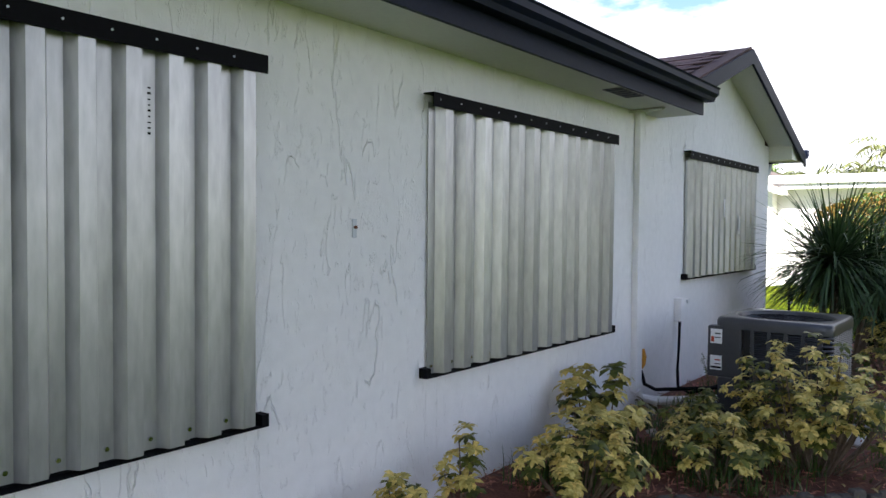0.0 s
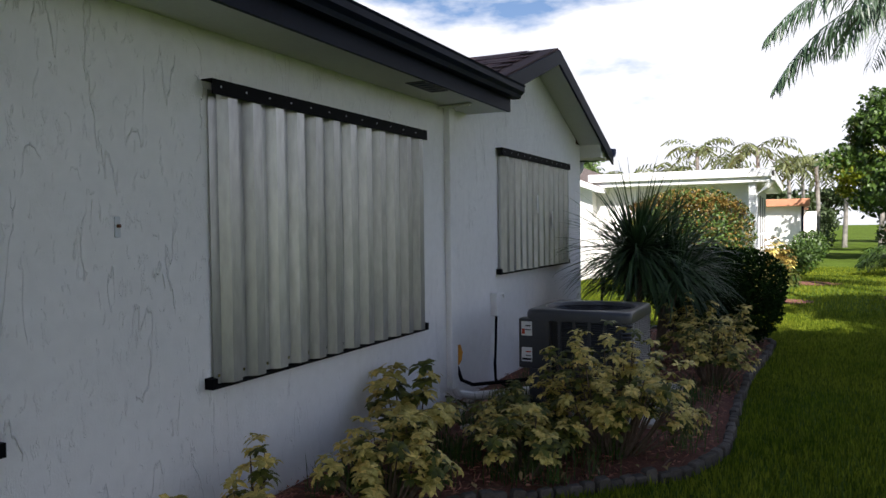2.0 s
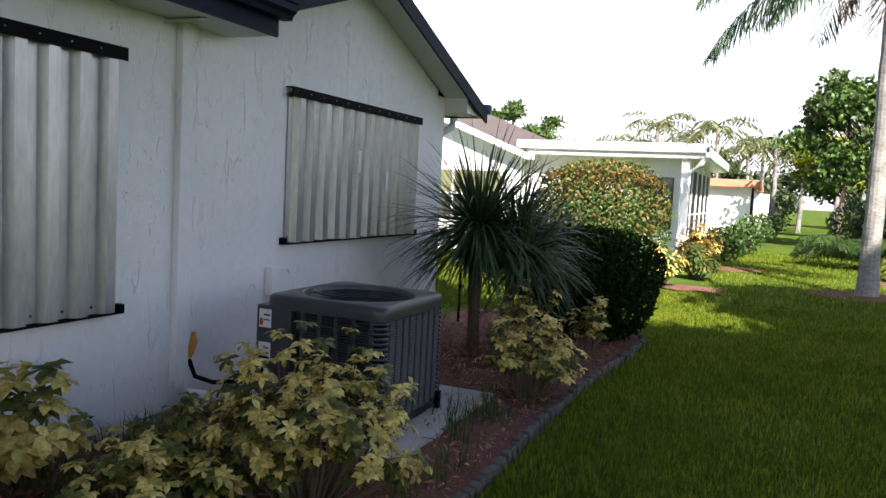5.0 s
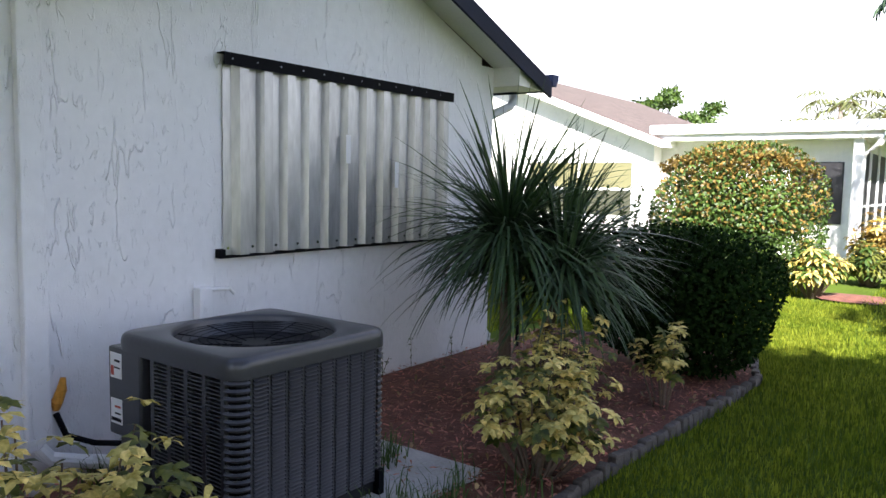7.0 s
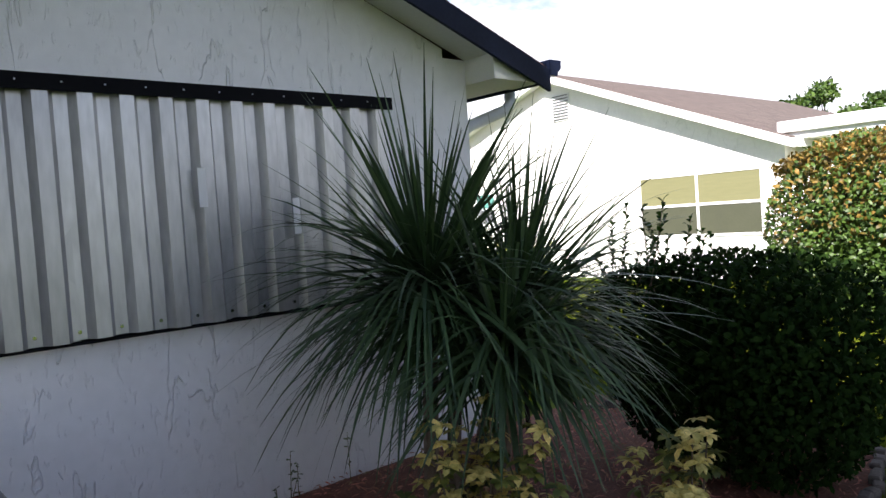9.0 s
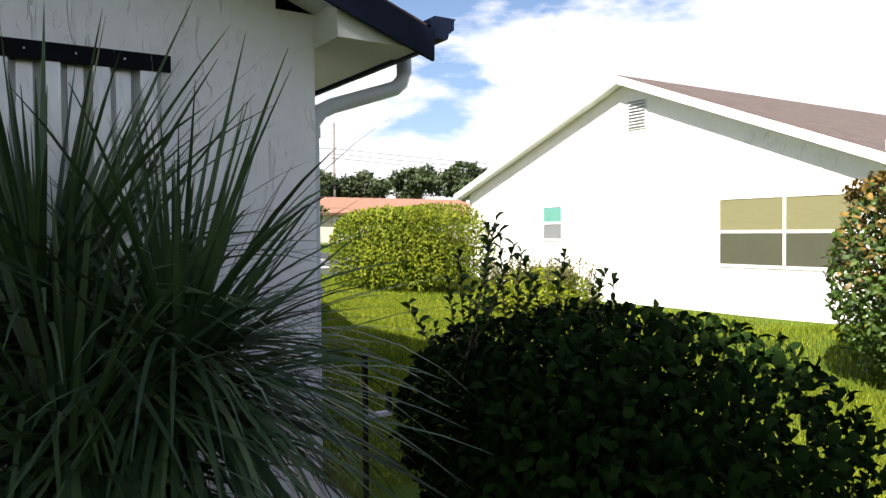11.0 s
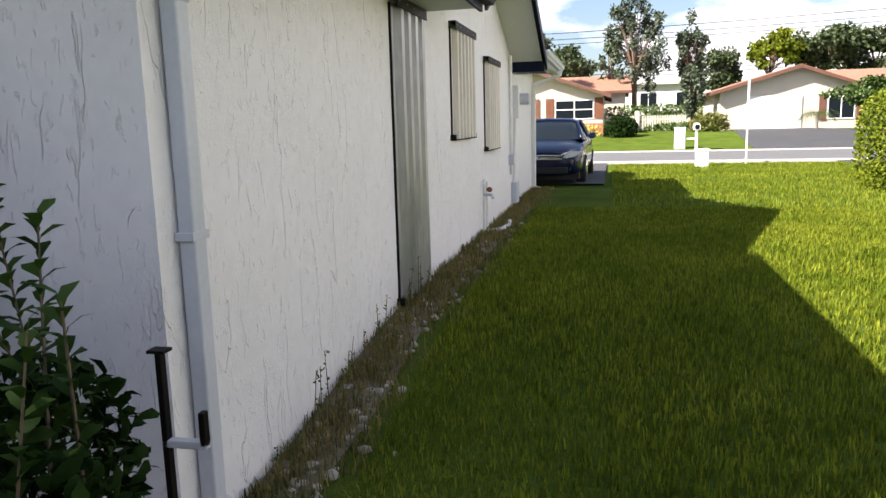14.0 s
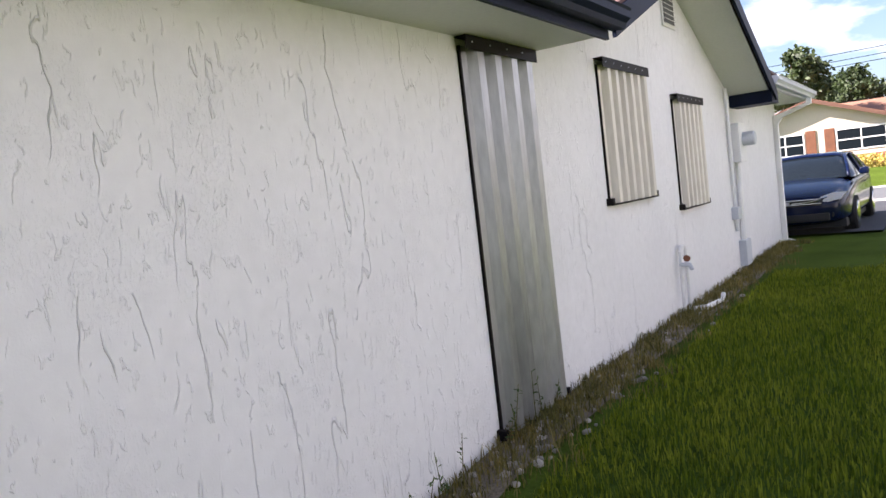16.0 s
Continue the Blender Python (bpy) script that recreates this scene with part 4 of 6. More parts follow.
def strap_plant(label, heads, seed):
    """Trunks with great tufts of long narrow leaves."""
    rng = random.Random(seed)
    s = thing("strap_leaf_plant", label, "plant")
    for (bx, by), (hx, hy, hz), n, L in heads:
        z0 = ground_z(bx, by)
        part("trunk", tube([(bx, by, z0 - 0.05), (bx + (hx - bx) * 0.3, by + (hy - by) * 0.3, z0 + 0.35 * (hz - z0)), (hx, hy, hz)], [0.05, 0.036, 0.04], 9), BARK, s)
        V, F = [], []
        for k in range(n):
            up = rng.uniform(-0.75, 1.0)
            a = rng.uniform(0, 6.28)
            hor = math.sqrt(max(0.05, 1 - min(1, up * up)))
            d = Vector((math.cos(a) * hor, math.sin(a) * hor, up)).normalized()
            if up < 0:
                d = Vector((d.x, d.y, up * 0.45)).normalized()
            length, w = L * rng.uniform(0.7, 1.15), 0.0095 * rng.uniform(0.8, 1.3)
            p = Vector((hx, hy, hz + rng.uniform(-0.12, 0.10))) + d * 0.03
            side = d.cross(Vector((rng.gauss(0, .3), rng.gauss(0, .3), 1))).normalized()
            sag = rng.uniform(0.35, 1.15) * (1.0 - max(0.0, d.z) ** 3)
            segs = 7
            i0 = len(V)
            for j in range(segs + 1):
                t = j / segs
                ww = w * (1 - t ** 2.2) + 0.0008
                if p.x < 0.03:
                    p.x = 0.03
                V += [p - side * ww, p + side * ww]
                d = (d + Vector((0, 0, -sag * 1.6 / segs * (0.3 + t)))).normalized()
                p = p + d * (length / segs)
            for j in range(segs):
                q = i0 + 2 * j
                F += [(q, q + 1, q + 3), (q, q + 3, q + 2)]
        np_mesh("leaf_tuft", [tuple(q) for q in V], F, YUCCA_LEAF, s)
    return s


strap_plant("dark green strap-leaved plant with a spiky crown over the bed", [((1.08, 5.55), (1.00, 5.70, 0.95), 660, 0.98), ((1.2, 5.85), (1.28, 6.02, 0.84), 520, 0.86), ((1.22, 5.6), (1.45, 5.72, 0.70), 240, 0.72), ((0.95, 5.8), (0.82, 6.02, 0.74), 240, 0.72)], 3)


def hedge(label, c, r, n, seed, leaf, width, mats, twigs, low=0.0, category="hedge", name="hedge_shrub", squareness=3.0, twig_h=0.28, top_mix=0.0, twig_to=99.0):
    """A clipped shrub: dense leaves in a rounded block, woody stems, upright shoots on top."""
    rng = random.Random(seed)
    s = thing(name, label, category)
    gz = ground_z(c[0], c[1])
    stems = bmesh.new()
    for k in range(9):
        a = rng.uniform(0, 6.28)
        b = Vector((c[0] + 0.2 * r[0] * math.cos(a), c[1] + 0.2 * r[1] * math.sin(a), gz - 0.05))
        t = Vector((c[0] + 0.6 * r[0] * math.cos(a), c[1] + 0.6 * r[1] * math.sin(a), c[2] + 0.2 * r[2]))
        add_tube(stems, [b, b.lerp(t, 0.5) + Vector((0, 0, 0.1)), t], [0.02, 0.014, 0.006], 6, False)
    tagged(part("branchwork", stems, BARK, s), kind="stuff")
    items = []
    lump = [(rnd_dir(rng), rng.uniform(-0.10, 0.12)) for _ in range(40)]
    while len(items) < n:
        d = rnd_dir(rng)
        q = (abs(d.x) ** squareness + abs(d.y) ** squareness + abs(d.z) ** squareness) ** (-1 / squareness)
        bulge = 1 + sum(w * max(0.0, d.dot(l) - 0.75) * 4 for l, w in lump)
        rad = q * bulge * (1 - 0.75 * rng.random() ** 1.7)
        p = Vector((c[0] + d.x * r[0] * rad, c[1] + d.y * r[1] * rad, c[2] + d.z * r[2] * rad))
        if p.z < gz + low:
            continue
        dirn = (d * 0.8 + rnd_dir(rng) + Vector((0, 0, 0.55))).normalized()
        items.append((p, dirn, d + rnd_dir(rng) * 0.7 + Vector((0, 0, 0.4)), leaf * rng.uniform(0.6, 1.2), width * rng.uniform(0.75, 1.2)))
    if top_mix:
        hi = [i for i in items if i[0].z > c[2] - 0.1 * r[2] and rng.random() < top_mix * (0.4 + 0.6 * max(0.0, (i[0].z - c[2]) / r[2]))]
        ids = {id(i) for i in hi}
        items = [i for i in items if id(i) not in ids]
        leaf_mesh("new_growth", hi, mats[1], s)
    leaf_mesh("foliage", items, mats[0], s)
    if twigs:
        its, tw = [], bmesh.new()
        for k in range(twigs):
            a, rr = rng.uniform(0, 6.28), math.sqrt(rng.random()) * 0.95
            x, y = c[0] + r[0] * rr * math.cos(a), c[1] + r[1] * rr * math.sin(a)
            z = c[2] + r[2] * (1 - 0.35 * rr ** 3) * 0.85
            if x > twig_to:
                continue
            b = Vector((x, y, z))
            t = b + Vector((rng.gauss(0, 0.08), rng.gauss(0, 0.08), twig_h * rng.uniform(0.35, 1.15)))
            add_tube(tw, [b, t], [0.004, 0.002], 4, False)
            m = max(7, int((t - b).length / (leaf * 0.30)))
            for j in range(m):
                p = b.lerp(t, j / (m - 1))
                aa = j * 2.4 + a
                d = Vector((math.cos(aa), math.sin(aa), 0.75 + 0.5 * (j / m)))
                its.append((p, d, Vector((0, 0, 1)) + rnd_dir(rng) * 0.4, leaf * rng.uniform(0.75, 1.2), width * rng.uniform(0.8, 1.2)))
        tagged(part("shoot_growth", tw, BARK, s), kind="stuff")
        leaf_mesh("shoot_leaves", its, mats[1], s)
    return s


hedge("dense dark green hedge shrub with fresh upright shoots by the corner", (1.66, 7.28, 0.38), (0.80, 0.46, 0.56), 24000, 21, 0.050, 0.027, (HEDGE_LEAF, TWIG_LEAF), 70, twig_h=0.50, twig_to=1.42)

# fallen leaves and thin twigs over the bed
rng = random.Random(31)
items, tw = [], bmesh.new()
for k in range(420):
    y = rng.uniform(0.6, 7.0)
    x = rng.uniform(0.05, max(0.1, edge_x(y) - 0.05))
    items.append(((x, y, ground_z(x, y) + 0.07), rnd_dir(rng) * 1.0 + Vector((0, 0, 0.1)), Vector((0, 0, 1)) + rnd_dir(rng) * 0.5, rng.uniform(0.03, 0.07), rng.uniform(0.015, 0.03)))
    if k % 3 == 0:
        a, q = rng.uniform(0, 6.28), rng.uniform(0.06, 0.2)
        b = Vector((x, y, ground_z(x, y) + 0.06))
        add_tube(tw, [b, b + Vector((math.cos(a) * q, math.sin(a) * q, rng.uniform(0.0, 0.04)))], [0.003, 0.002], 4, False)
tagged(leaf_mesh("leaf_litter", items, material("dry_leaf", (0.20, 0.13, 0.06), 0.8, vary=0.3, island=0.6, tint=(0.34, 0.25, 0.10)), droop=0.3), "dry brown and yellow fallen leaves on mulch", "leaf litter", kind="stuff")
tagged(part("fallen_twigs", tw, BARK, None), "thin dry fallen twigs on the mulch", "twigs", kind="stuff")

# weeds and pebbles along the side wall
strip = thing("pebble_strip", "strip of pale river pebbles and weeds along the wall", "pebble strip")
rng = random.Random(12)
pms = []
for k in range(6):
    bm = bmesh.new()
    bmesh.ops.create_icosphere(bm, subdivisions=1, radius=1.0)
    r = random.Random(100 + k)
    for vv in bm.verts:
        vv.co = Vector((vv.co.x * r.uniform(0.85, 1.2), vv.co.y * r.uniform(0.75, 1.05), vv.co.z * r.uniform(0.5, 0.75)))
    pms.append(mesh_of("pebble", bm, PEBBLE, True))
for k in range(300):
    x = -0.35 - 7.0 * rng.random() ** 1.5
    y = 7.05 + abs(rng.gauss(0.08, 0.12))
    ob = new("pebble", pms[k % 6])
    ob.parent = strip
    q = 0.012 + 0.032 * rng.random() ** 1.8
    ob.scale = (q, q, q)
    ob.location = (x, y, ground_z(x, y) + 0.012)
    ob.rotation_euler = (rng.uniform(-.3, .3), rng.uniform(-.3, .3), rng.uniform(0, 6.28))
v, f = [], []
xs = [-0.1 - 0.4 * i for i in range(30)]
for i, x in enumerate(xs):
    for y in (6.98, 7.12, 7.30 + 0.06 * noise.noise(Vector((x, 0, 0)))):
        v.append((x, y, ground_z(x, y) + 0.02))
for i in range(len(xs) - 1):
    f += [(3 * i, 3 * i + 1, 3 * i + 4, 3 * i + 3), (3 * i + 1, 3 * i + 2, 3 * i + 5, 3 * i + 4)]
tagged(raw("gravel_soil", v, f, material("gravel_soil", (0.17, 0.14, 0.10), 0.95, vary=0.5, scale=14, fine=70, bump=0.9, bump_scale=60)), "bare gravelly soil beside the wall", "soil", kind="structure")


def blades(name, label, spots, mat, lo_h, hi_h, width, seed, category="grass", lean=0.5):
    """Grass blades as bent slivers, from arrays."""
    r = np.random.RandomState(seed)
    P = np.array(spots, float)
    n = len(P)
    a = r.uniform(0, 2 * np.pi, n)
    h = r.uniform(lo_h, hi_h, n)[:, None]
    d = np.stack([np.cos(a), np.sin(a), np.zeros(n)], 1)
    s = np.stack([-np.sin(a), np.cos(a), np.zeros(n)], 1) * (width * r.uniform(0.7, 1.3, n))[:, None]
    z = np.array([[0, 0, 1.0]])
    ln = (r.uniform(0.1, 1.0, n) * lean)[:, None]
    m = P + z * h * 0.6 + d * h * ln * 0.35
    t = P + z * h * (1 - 0.25 * ln) + d * h * ln
    V = np.stack([P - s, P + s, m - s * 0.8, m + s * 0.8, t], 1).reshape(-1, 3)
    k = (np.arange(n) * 5)[:, None]
    F = np.concatenate([k + np.array([[0, 1, 3]]), k + np.array([[0, 3, 2]]), k + np.array([[2, 3, 4]])], 1).reshape(-1, 3)
    return tagged(np_mesh(name, V, F, mat), label, category, kind="stuff")


def lawn_spots(n, x0, x1, y0, y1, seed, keep):
    r = random.Random(seed)
    out = []
    while len(out) < n:
        x, y = r.uniform(x0, x1), r.uniform(y0, y1)
        if keep(x, y):
            out.append((x, y, ground_z(x, y) - 0.005))
    return out


def soft_border(x, y, x0, x1, y0, y1, rim):
    """True inside the patch, thinning out at random over its rim."""
    d = min(x - x0, x1 - x, y - y0, y1 - y) / rim
    return d > 1 or noise.cell(Vector((x * 731.0, y * 577.0, 1.0))) * 0.5 + 0.5 < d


def clear_of_bed(x, y):
    if y < 8.4 and x < edge_x(y) + 0.05 and x > -0.3:
        return False
    if y < 7.42 and x < 0.3:
        return False
    return not (x < 0.05 and y < 7.42)


blades("lawn_grass", "short green lawn grass beside the planting bed", lawn_spots(170000, 0.6, 8.0, -2.5, 12.0, 1, lambda x, y: clear_of_bed(x, y) and soft_border(x, y, -3.0, 8.0, -2.5, 12.0, 3.0)), BLADE, 0.03, 0.075, 0.0042, 1)
blades("lawn_grass", "short green lawn grass along the side yard", lawn_spots(150000, -9.0, 2.6, 7.3, 12.5, 2, clear_of_bed), BLADE, 0.03, 0.08, 0.0038, 2)
blades("lawn_grass", "short green lawn grass of the far side yard", lawn_spots(90000, -21.5, 1.5, 8.5, 17.5, 3, clear_of_bed), BLADE, 0.04, 0.09, 0.006, 3)
blades("lawn_grass", "short green lawn grass behind the houses", lawn_spots(50000, 2.4, 11.0, 7.0, 26.0, 4, clear_of_bed), BLADE, 0.04, 0.09, 0.007, 4)
DRY = material("dry_weed", (0.115, 0.135, 0.025), 0.7, vary=0.3, island=0.6, tint=(0.25, 0.19, 0.05), translucent=0.25)
rng = random.Random(31)
sp = []
for k in range(640):
    x, y = -0.3 - 11.8 * rng.random() ** 1.2, 7.03 + abs(rng.gauss(0.10, 0.13))
    for j in range(24):
        xx, yy = x + rng.gauss(0, 0.06), max(7.01, y + rng.gauss(0, 0.04))
        sp.append((xx, yy, ground_z(xx, yy) + 0.01))
blades("weeds", "dry yellow-green weeds at the foot of the wall", sp, DRY, 0.025, 0.11, 0.003, 5, "weeds", 0.8)
sp = []
for k in range(110):
    y = rng.uniform(0.6, 4.2)
    x = rng.uniform(0.25, max(0.3, edge_x(y) - 0.1))
    for j in range(30):
        xx, yy = x + rng.gauss(0, 0.06), y + rng.gauss(0, 0.06)
        sp.append((max(0.02, xx), yy, ground_z(xx, yy) + 0.04))
blades("bed_weeds", "dark green weeds and grass between the shrubs", sp, GREEN_LEAF, 0.06, 0.24, 0.003, 6, "weeds", 0.8)
rng = random.Random(77)
wd = thing("wall_weeds", "thin seedling weeds standing against the white wall", "weeds")
for k in range(34):
    if k < 22:
        x, y = -0.5 - 3.0 * rng.random(), 7.04 + rng.random() * 0.05
    else:
        x, y = 0.05 + 0.08 * rng.random(), 4.1 + 2.6 * rng.random()
    b = Vector((x, y, ground_z(x, y)))
    h = rng.uniform(0.12, 0.34)
    t = b + Vector((rng.gauss(0, 0.05), abs(rng.gauss(0, 0.02)), h))
    stem = part("stem", tube([b, b.lerp(t, .5), t], [0.003, 0.0025, 0.0015], 4), DRY, wd)
    its = [(b.lerp(t, rng.uniform(0.35, 1)), rnd_dir(rng, 0.6), rnd_dir(rng, 1), rng.uniform(0.015, 0.035), 0.010) for _ in range(10)]
    leaf_mesh("weed_leaves", its, GREEN_LEAF, stem)

# ---- trees and palms ----
def tree(name, label, x, y, trunk_h, crown, n_leaf, leaf, mat, seed, r0=0.18, clumps=26, base=None, spread=0.8, group=""):
    """A tapered trunk with limbs; clumps of leaves at the limbs' ends. crown: (rx, ry, rz, centre height)."""
    rng = random.Random(seed)
    s = thing(name, label, "tree", group)
    gz = ground_z(x, y) if base is None else base
    rx, ry, rz, ch = crown
    top = Vector((x + rng.gauss(0, 0.1 * rx), y + rng.gauss(0, 0.1 * ry), gz + ch))
    b = Vector((x, y, gz - 0.2))
    mid = Vector((x + rng.gauss(0, 0.05), y + rng.gauss(0, 0.05), gz + trunk_h))
    part("trunk", tube([b, b.lerp(mid, 0.3), mid, mid.lerp(top, 0.5), top], [r0 * 1.35, r0, r0 * 0.8, r0 * 0.5, r0 * 0.2], 9), BARK, s)
    limbs, items = bmesh.new(), []
    per = n_leaf // clumps
    for k in range(clumps):
        d = rnd_dir(rng, 0.15)
        rad = 0.45 + 0.5 * rng.random()
        c = Vector((x + d.x * rx * rad, y + d.y * ry * rad, gz + ch + d.z * rz * rad))
        st = mid.lerp(top, rng.uniform(0.0, 0.8))
        add_tube(limbs, [st, st.lerp(c, 0.55) + Vector((0, 0, 0.06 * rz)), c], [r0 * 0.35, r0 * 0.2, r0 * 0.06], 5, False)
        cr = rng.uniform(0.22, 0.42) * spread
        for j in range(per):
            q = rnd_dir(rng) * (rng.random() ** 0.5)
            p = c + Vector((q.x * rx * cr, q.y * ry * cr, q.z * rz * cr * 0.8))
            items.append((p, rnd_dir(rng, 0.1), rnd_dir(rng, 0.9), leaf * rng.uniform(0.6, 1.25), leaf * 0.55 * rng.uniform(0.7, 1.2)))
    tagged(part("branchwork", limbs, BARK, s), kind="stuff")
    leaf_mesh("crown", items, mat, s)
    return s


def frond(rng, base, d, length, sag, leaf, mat, parent, density=34, hang=0.5):
    p, pts = Vector(base), []
    d = Vector(d).normalized()
    n = 12
    for j in range(n + 1):
        pts.append(p.copy())
        d = (d + Vector((0, 0, -sag / n))).normalized()
        p = p + d * length / n
    rib = part("frond", tube(pts, [0.022 * length / 3 * (1 - 0.85 * j / n) for j in range(n + 1)], 5), mat, parent)
    items = []
    for k in range(density):
        t = 0.12 + 0.88 * k / density
        i = min(n - 1, int(t * n))
        q = pts[i].lerp(pts[i + 1], t * n - i)
        ax = (pts[i + 1] - pts[i]).normalized()
        side = ax.cross(Vector((0, 0, 1))).normalized()
        ll = leaf * (0.5 + 1.0 * math.sin(math.pi * min(1, 0.15 + 0.85 * t)) ** 0.7) * (1.0 if t < 0.9 else 0.6)
        for sgn in (-1, 1):
            for _ in range(2):
                dd = side * sgn + ax * rng.uniform(0.4, 0.8) + Vector((0, 0, rng.uniform(-hang - 0.4, -hang + 0.5)))
                items.append((q, dd, Vector((0, 0, 1)) + rnd_dir(rng) * 0.3, ll * rng.uniform(0.8, 1.15), leaf * 0.055))
    leaf_mesh("frond_blade", items, mat, rib, fold=0.1, droop=0.35)
    return rib


def royal_palm(label, x, y, h, seed):
    rng = random.Random(seed)
    s = thing("palm_tree", label, "palm tree")
    gz = ground_z(x, y)
    pts, rad = [], []
    for k in range(25):
        z = gz - 0.1 + h * k / 24
        pts.append((x + 0.006 * math.sin(k), y, z))
        rad.append((0.225 if k == 0 else 0.185 if k < 3 else 0.150 + 0.012 * math.sin(k * 0.4)) + (0.006 if k % 2 else 0))
    part("trunk", tube(pts, rad, 14), PALM_BARK, s)
    part("crownshaft", tube([(x, y, gz + h - 0.15), (x, y, gz + h + 0.1), (x, y, gz + h + 0.5), (x, y, gz + h + 1.1)], [0.15, 0.20, 0.16, 0.09], 12), PALM_BARK, s)
    for k in range(9):
        a = 2 * math.pi * k / 9 + rng.uniform(-0.3, 0.3)
        d = Vector((math.cos(a), math.sin(a), rng.uniform(0.25, 1.1)))
        frond(rng, (x, y, gz + h + 0.75), d, rng.uniform(2.7, 3.3), rng.uniform(1.5, 2.3), 0.5, PALM_LEAF, s)
    for a, up in ((2.95, 0.35), (3.25, 0.75), (-0.15, 0.25), (0.25, 0.1), (-0.5, 0.5)):
        frond(rng, (x, y, gz + h + 0.7), Vector((math.cos(a), math.sin(a) - 0.2, up)), 3.9 if 2.5 < a < 3.5 else 3.2, 1.75, 0.55, PALM_LEAF, s, 40)
    for dx, dy in ((-0.16, -0.15), (-0.75, -0.2), (0.8, -0.3)):
        items = []
        c = Vector((x + dx, y + dy, gz + h + 0.45))
        for j in range(120):
            items.append((c + Vector((rng.gauss(0, 0.05), rng.gauss(0, 0.05), -rng.random() * 0.7)), Vector((rng.gauss(0, .35), rng.gauss(0, .35), -1)), rnd_dir(rng), 0.3, 0.02))
        leaf_mesh("seed_stalk", items, material("dry_stalk", (0.18, 0.12, 0.08), 0.9, vary=0.3, island=0.3), s)
    return s


royal_palm("tall royal palm with a grey ringed trunk on the lawn", 5.2, 14.6, 5.35, 4)
for x, y, r, lab in ((5.2, 14.6, 0.95, "ring of red mulch round the palm"), (2.25, 13.2, 0.55, "patch of dark mulch under the crotons"), (2.7, 18.2, 0.8, "patch of dark mulch beside the porch"), (-6.3, 13.3, 0.95, "patch of brown mulch under a round bush"), (7.2, 17.5, 1.6, "bed of dark mulch round the fountain")):
    v = [(x, y, ground_z(x, y) + 0.055)]
    for k in range(28):
        a = 2 * math.pi * k / 28
        rr = r * (1 + 0.12 * noise.noise(Vector((x + math.cos(a) * 1.5, y + math.sin(a) * 1.5, 0))))
        v.append((x + rr * math.cos(a) * 1.1, y + rr * math.sin(a) * 0.9, ground_z(x, y) + 0.02))
    tagged(raw("mulch_ring", v, [(0, 1 + k, 1 + (k + 1) % 28) for k in range(28)], MULCH), lab, "mulch", kind="structure")

# tall trees added unseen behind the way walked, to shade back wall and lawn
for k, (x, y) in enumerate(((5.2, -5.4), (5.6, -10.6), (10.4, -4.6), (10.8, -9.8), (12.8, -0.8), (4.7, -2.6), (8.2, -3.2), (10.8, 2.6), (8.6, -7.4), (13.4, -6.8))):
    tree("shade_tree", "tall leafy tree added unseen in the back yard for shade", x, y, 3.6, (3.3, 2.8, 3.1, 8.7), 9000, 0.42, FAR_LEAF, 60 + k, 0.22, 46, group="shade trees", spread=1.0)

# orange-topped bush and crotons near the neighbour
hedge("rounded green bush with orange new growth on top", (0.46, 13.25, 0.78), (1.20, 1.15, 1.18), 24000, 23, 0.085, 0.040, (GREEN_LEAF, ORANGE_LEAF), 330, 0.1, "bush", "round_bush", 2.2, 0.10, 0.5)
for k, (x, y, r, h, m, lab) in enumerate(((1.72, 13.0, 0.36, 0.70, (VAR_LEAF, GREEN_LEAF), "yellow-green croton bush on mulch"), (2.02, 17.3, 0.45, 0.95, (ORANGE_LEAF, VAR_LEAF), "bright orange croton bush beside the porch"), (2.2, 15.0, 0.35, 0.6, (VAR_GREEN, GREEN_LEAF), "low green croton bush on mulch"))):
    umbrella_shrub("croton_bush", lab, x, y, r, h, 46, 30 + k, m, length=0.16, width=0.05, group="crotons")
for x, y, r in ((2.45, 20.6, 0.5), (2.75, 24.5, 0.55), (2.9, 31.0, 0.7), (3.3, 38.0, 0.7)):
    hedge("low dark green shrub beside the white wall", (x, y, r * 0.55), (r, r, r * 0.75), 900, int(x * 10 + y), 0.13, 0.07, (GREEN_LEAF, GREEN_LEAF), 0, 0.0, "bush", "low_bush", 2.4)

# side yard: big lime hedge and low round bush
hedge("tall lime-green ficus hedge on the sunny lawn", (-12.6, 14.75, 0.76), (1.4, 1.75, 1.10), 26000, 41, 0.105, 0.042, (LIME_LEAF, LIME_LEAF), 260, 0.12, "hedge", "ficus_hedge", 3.6, 0.10)
hedge("low round green bush with thin upright shoots", (-6.1, 13.55, 0.16), (0.92, 1.06, 0.42), 13000, 42, 0.062, 0.030, (LIME_LEAF, VAR_GREEN), 120, 0.0, "bush", "round_bush", 2.3, 0.30)


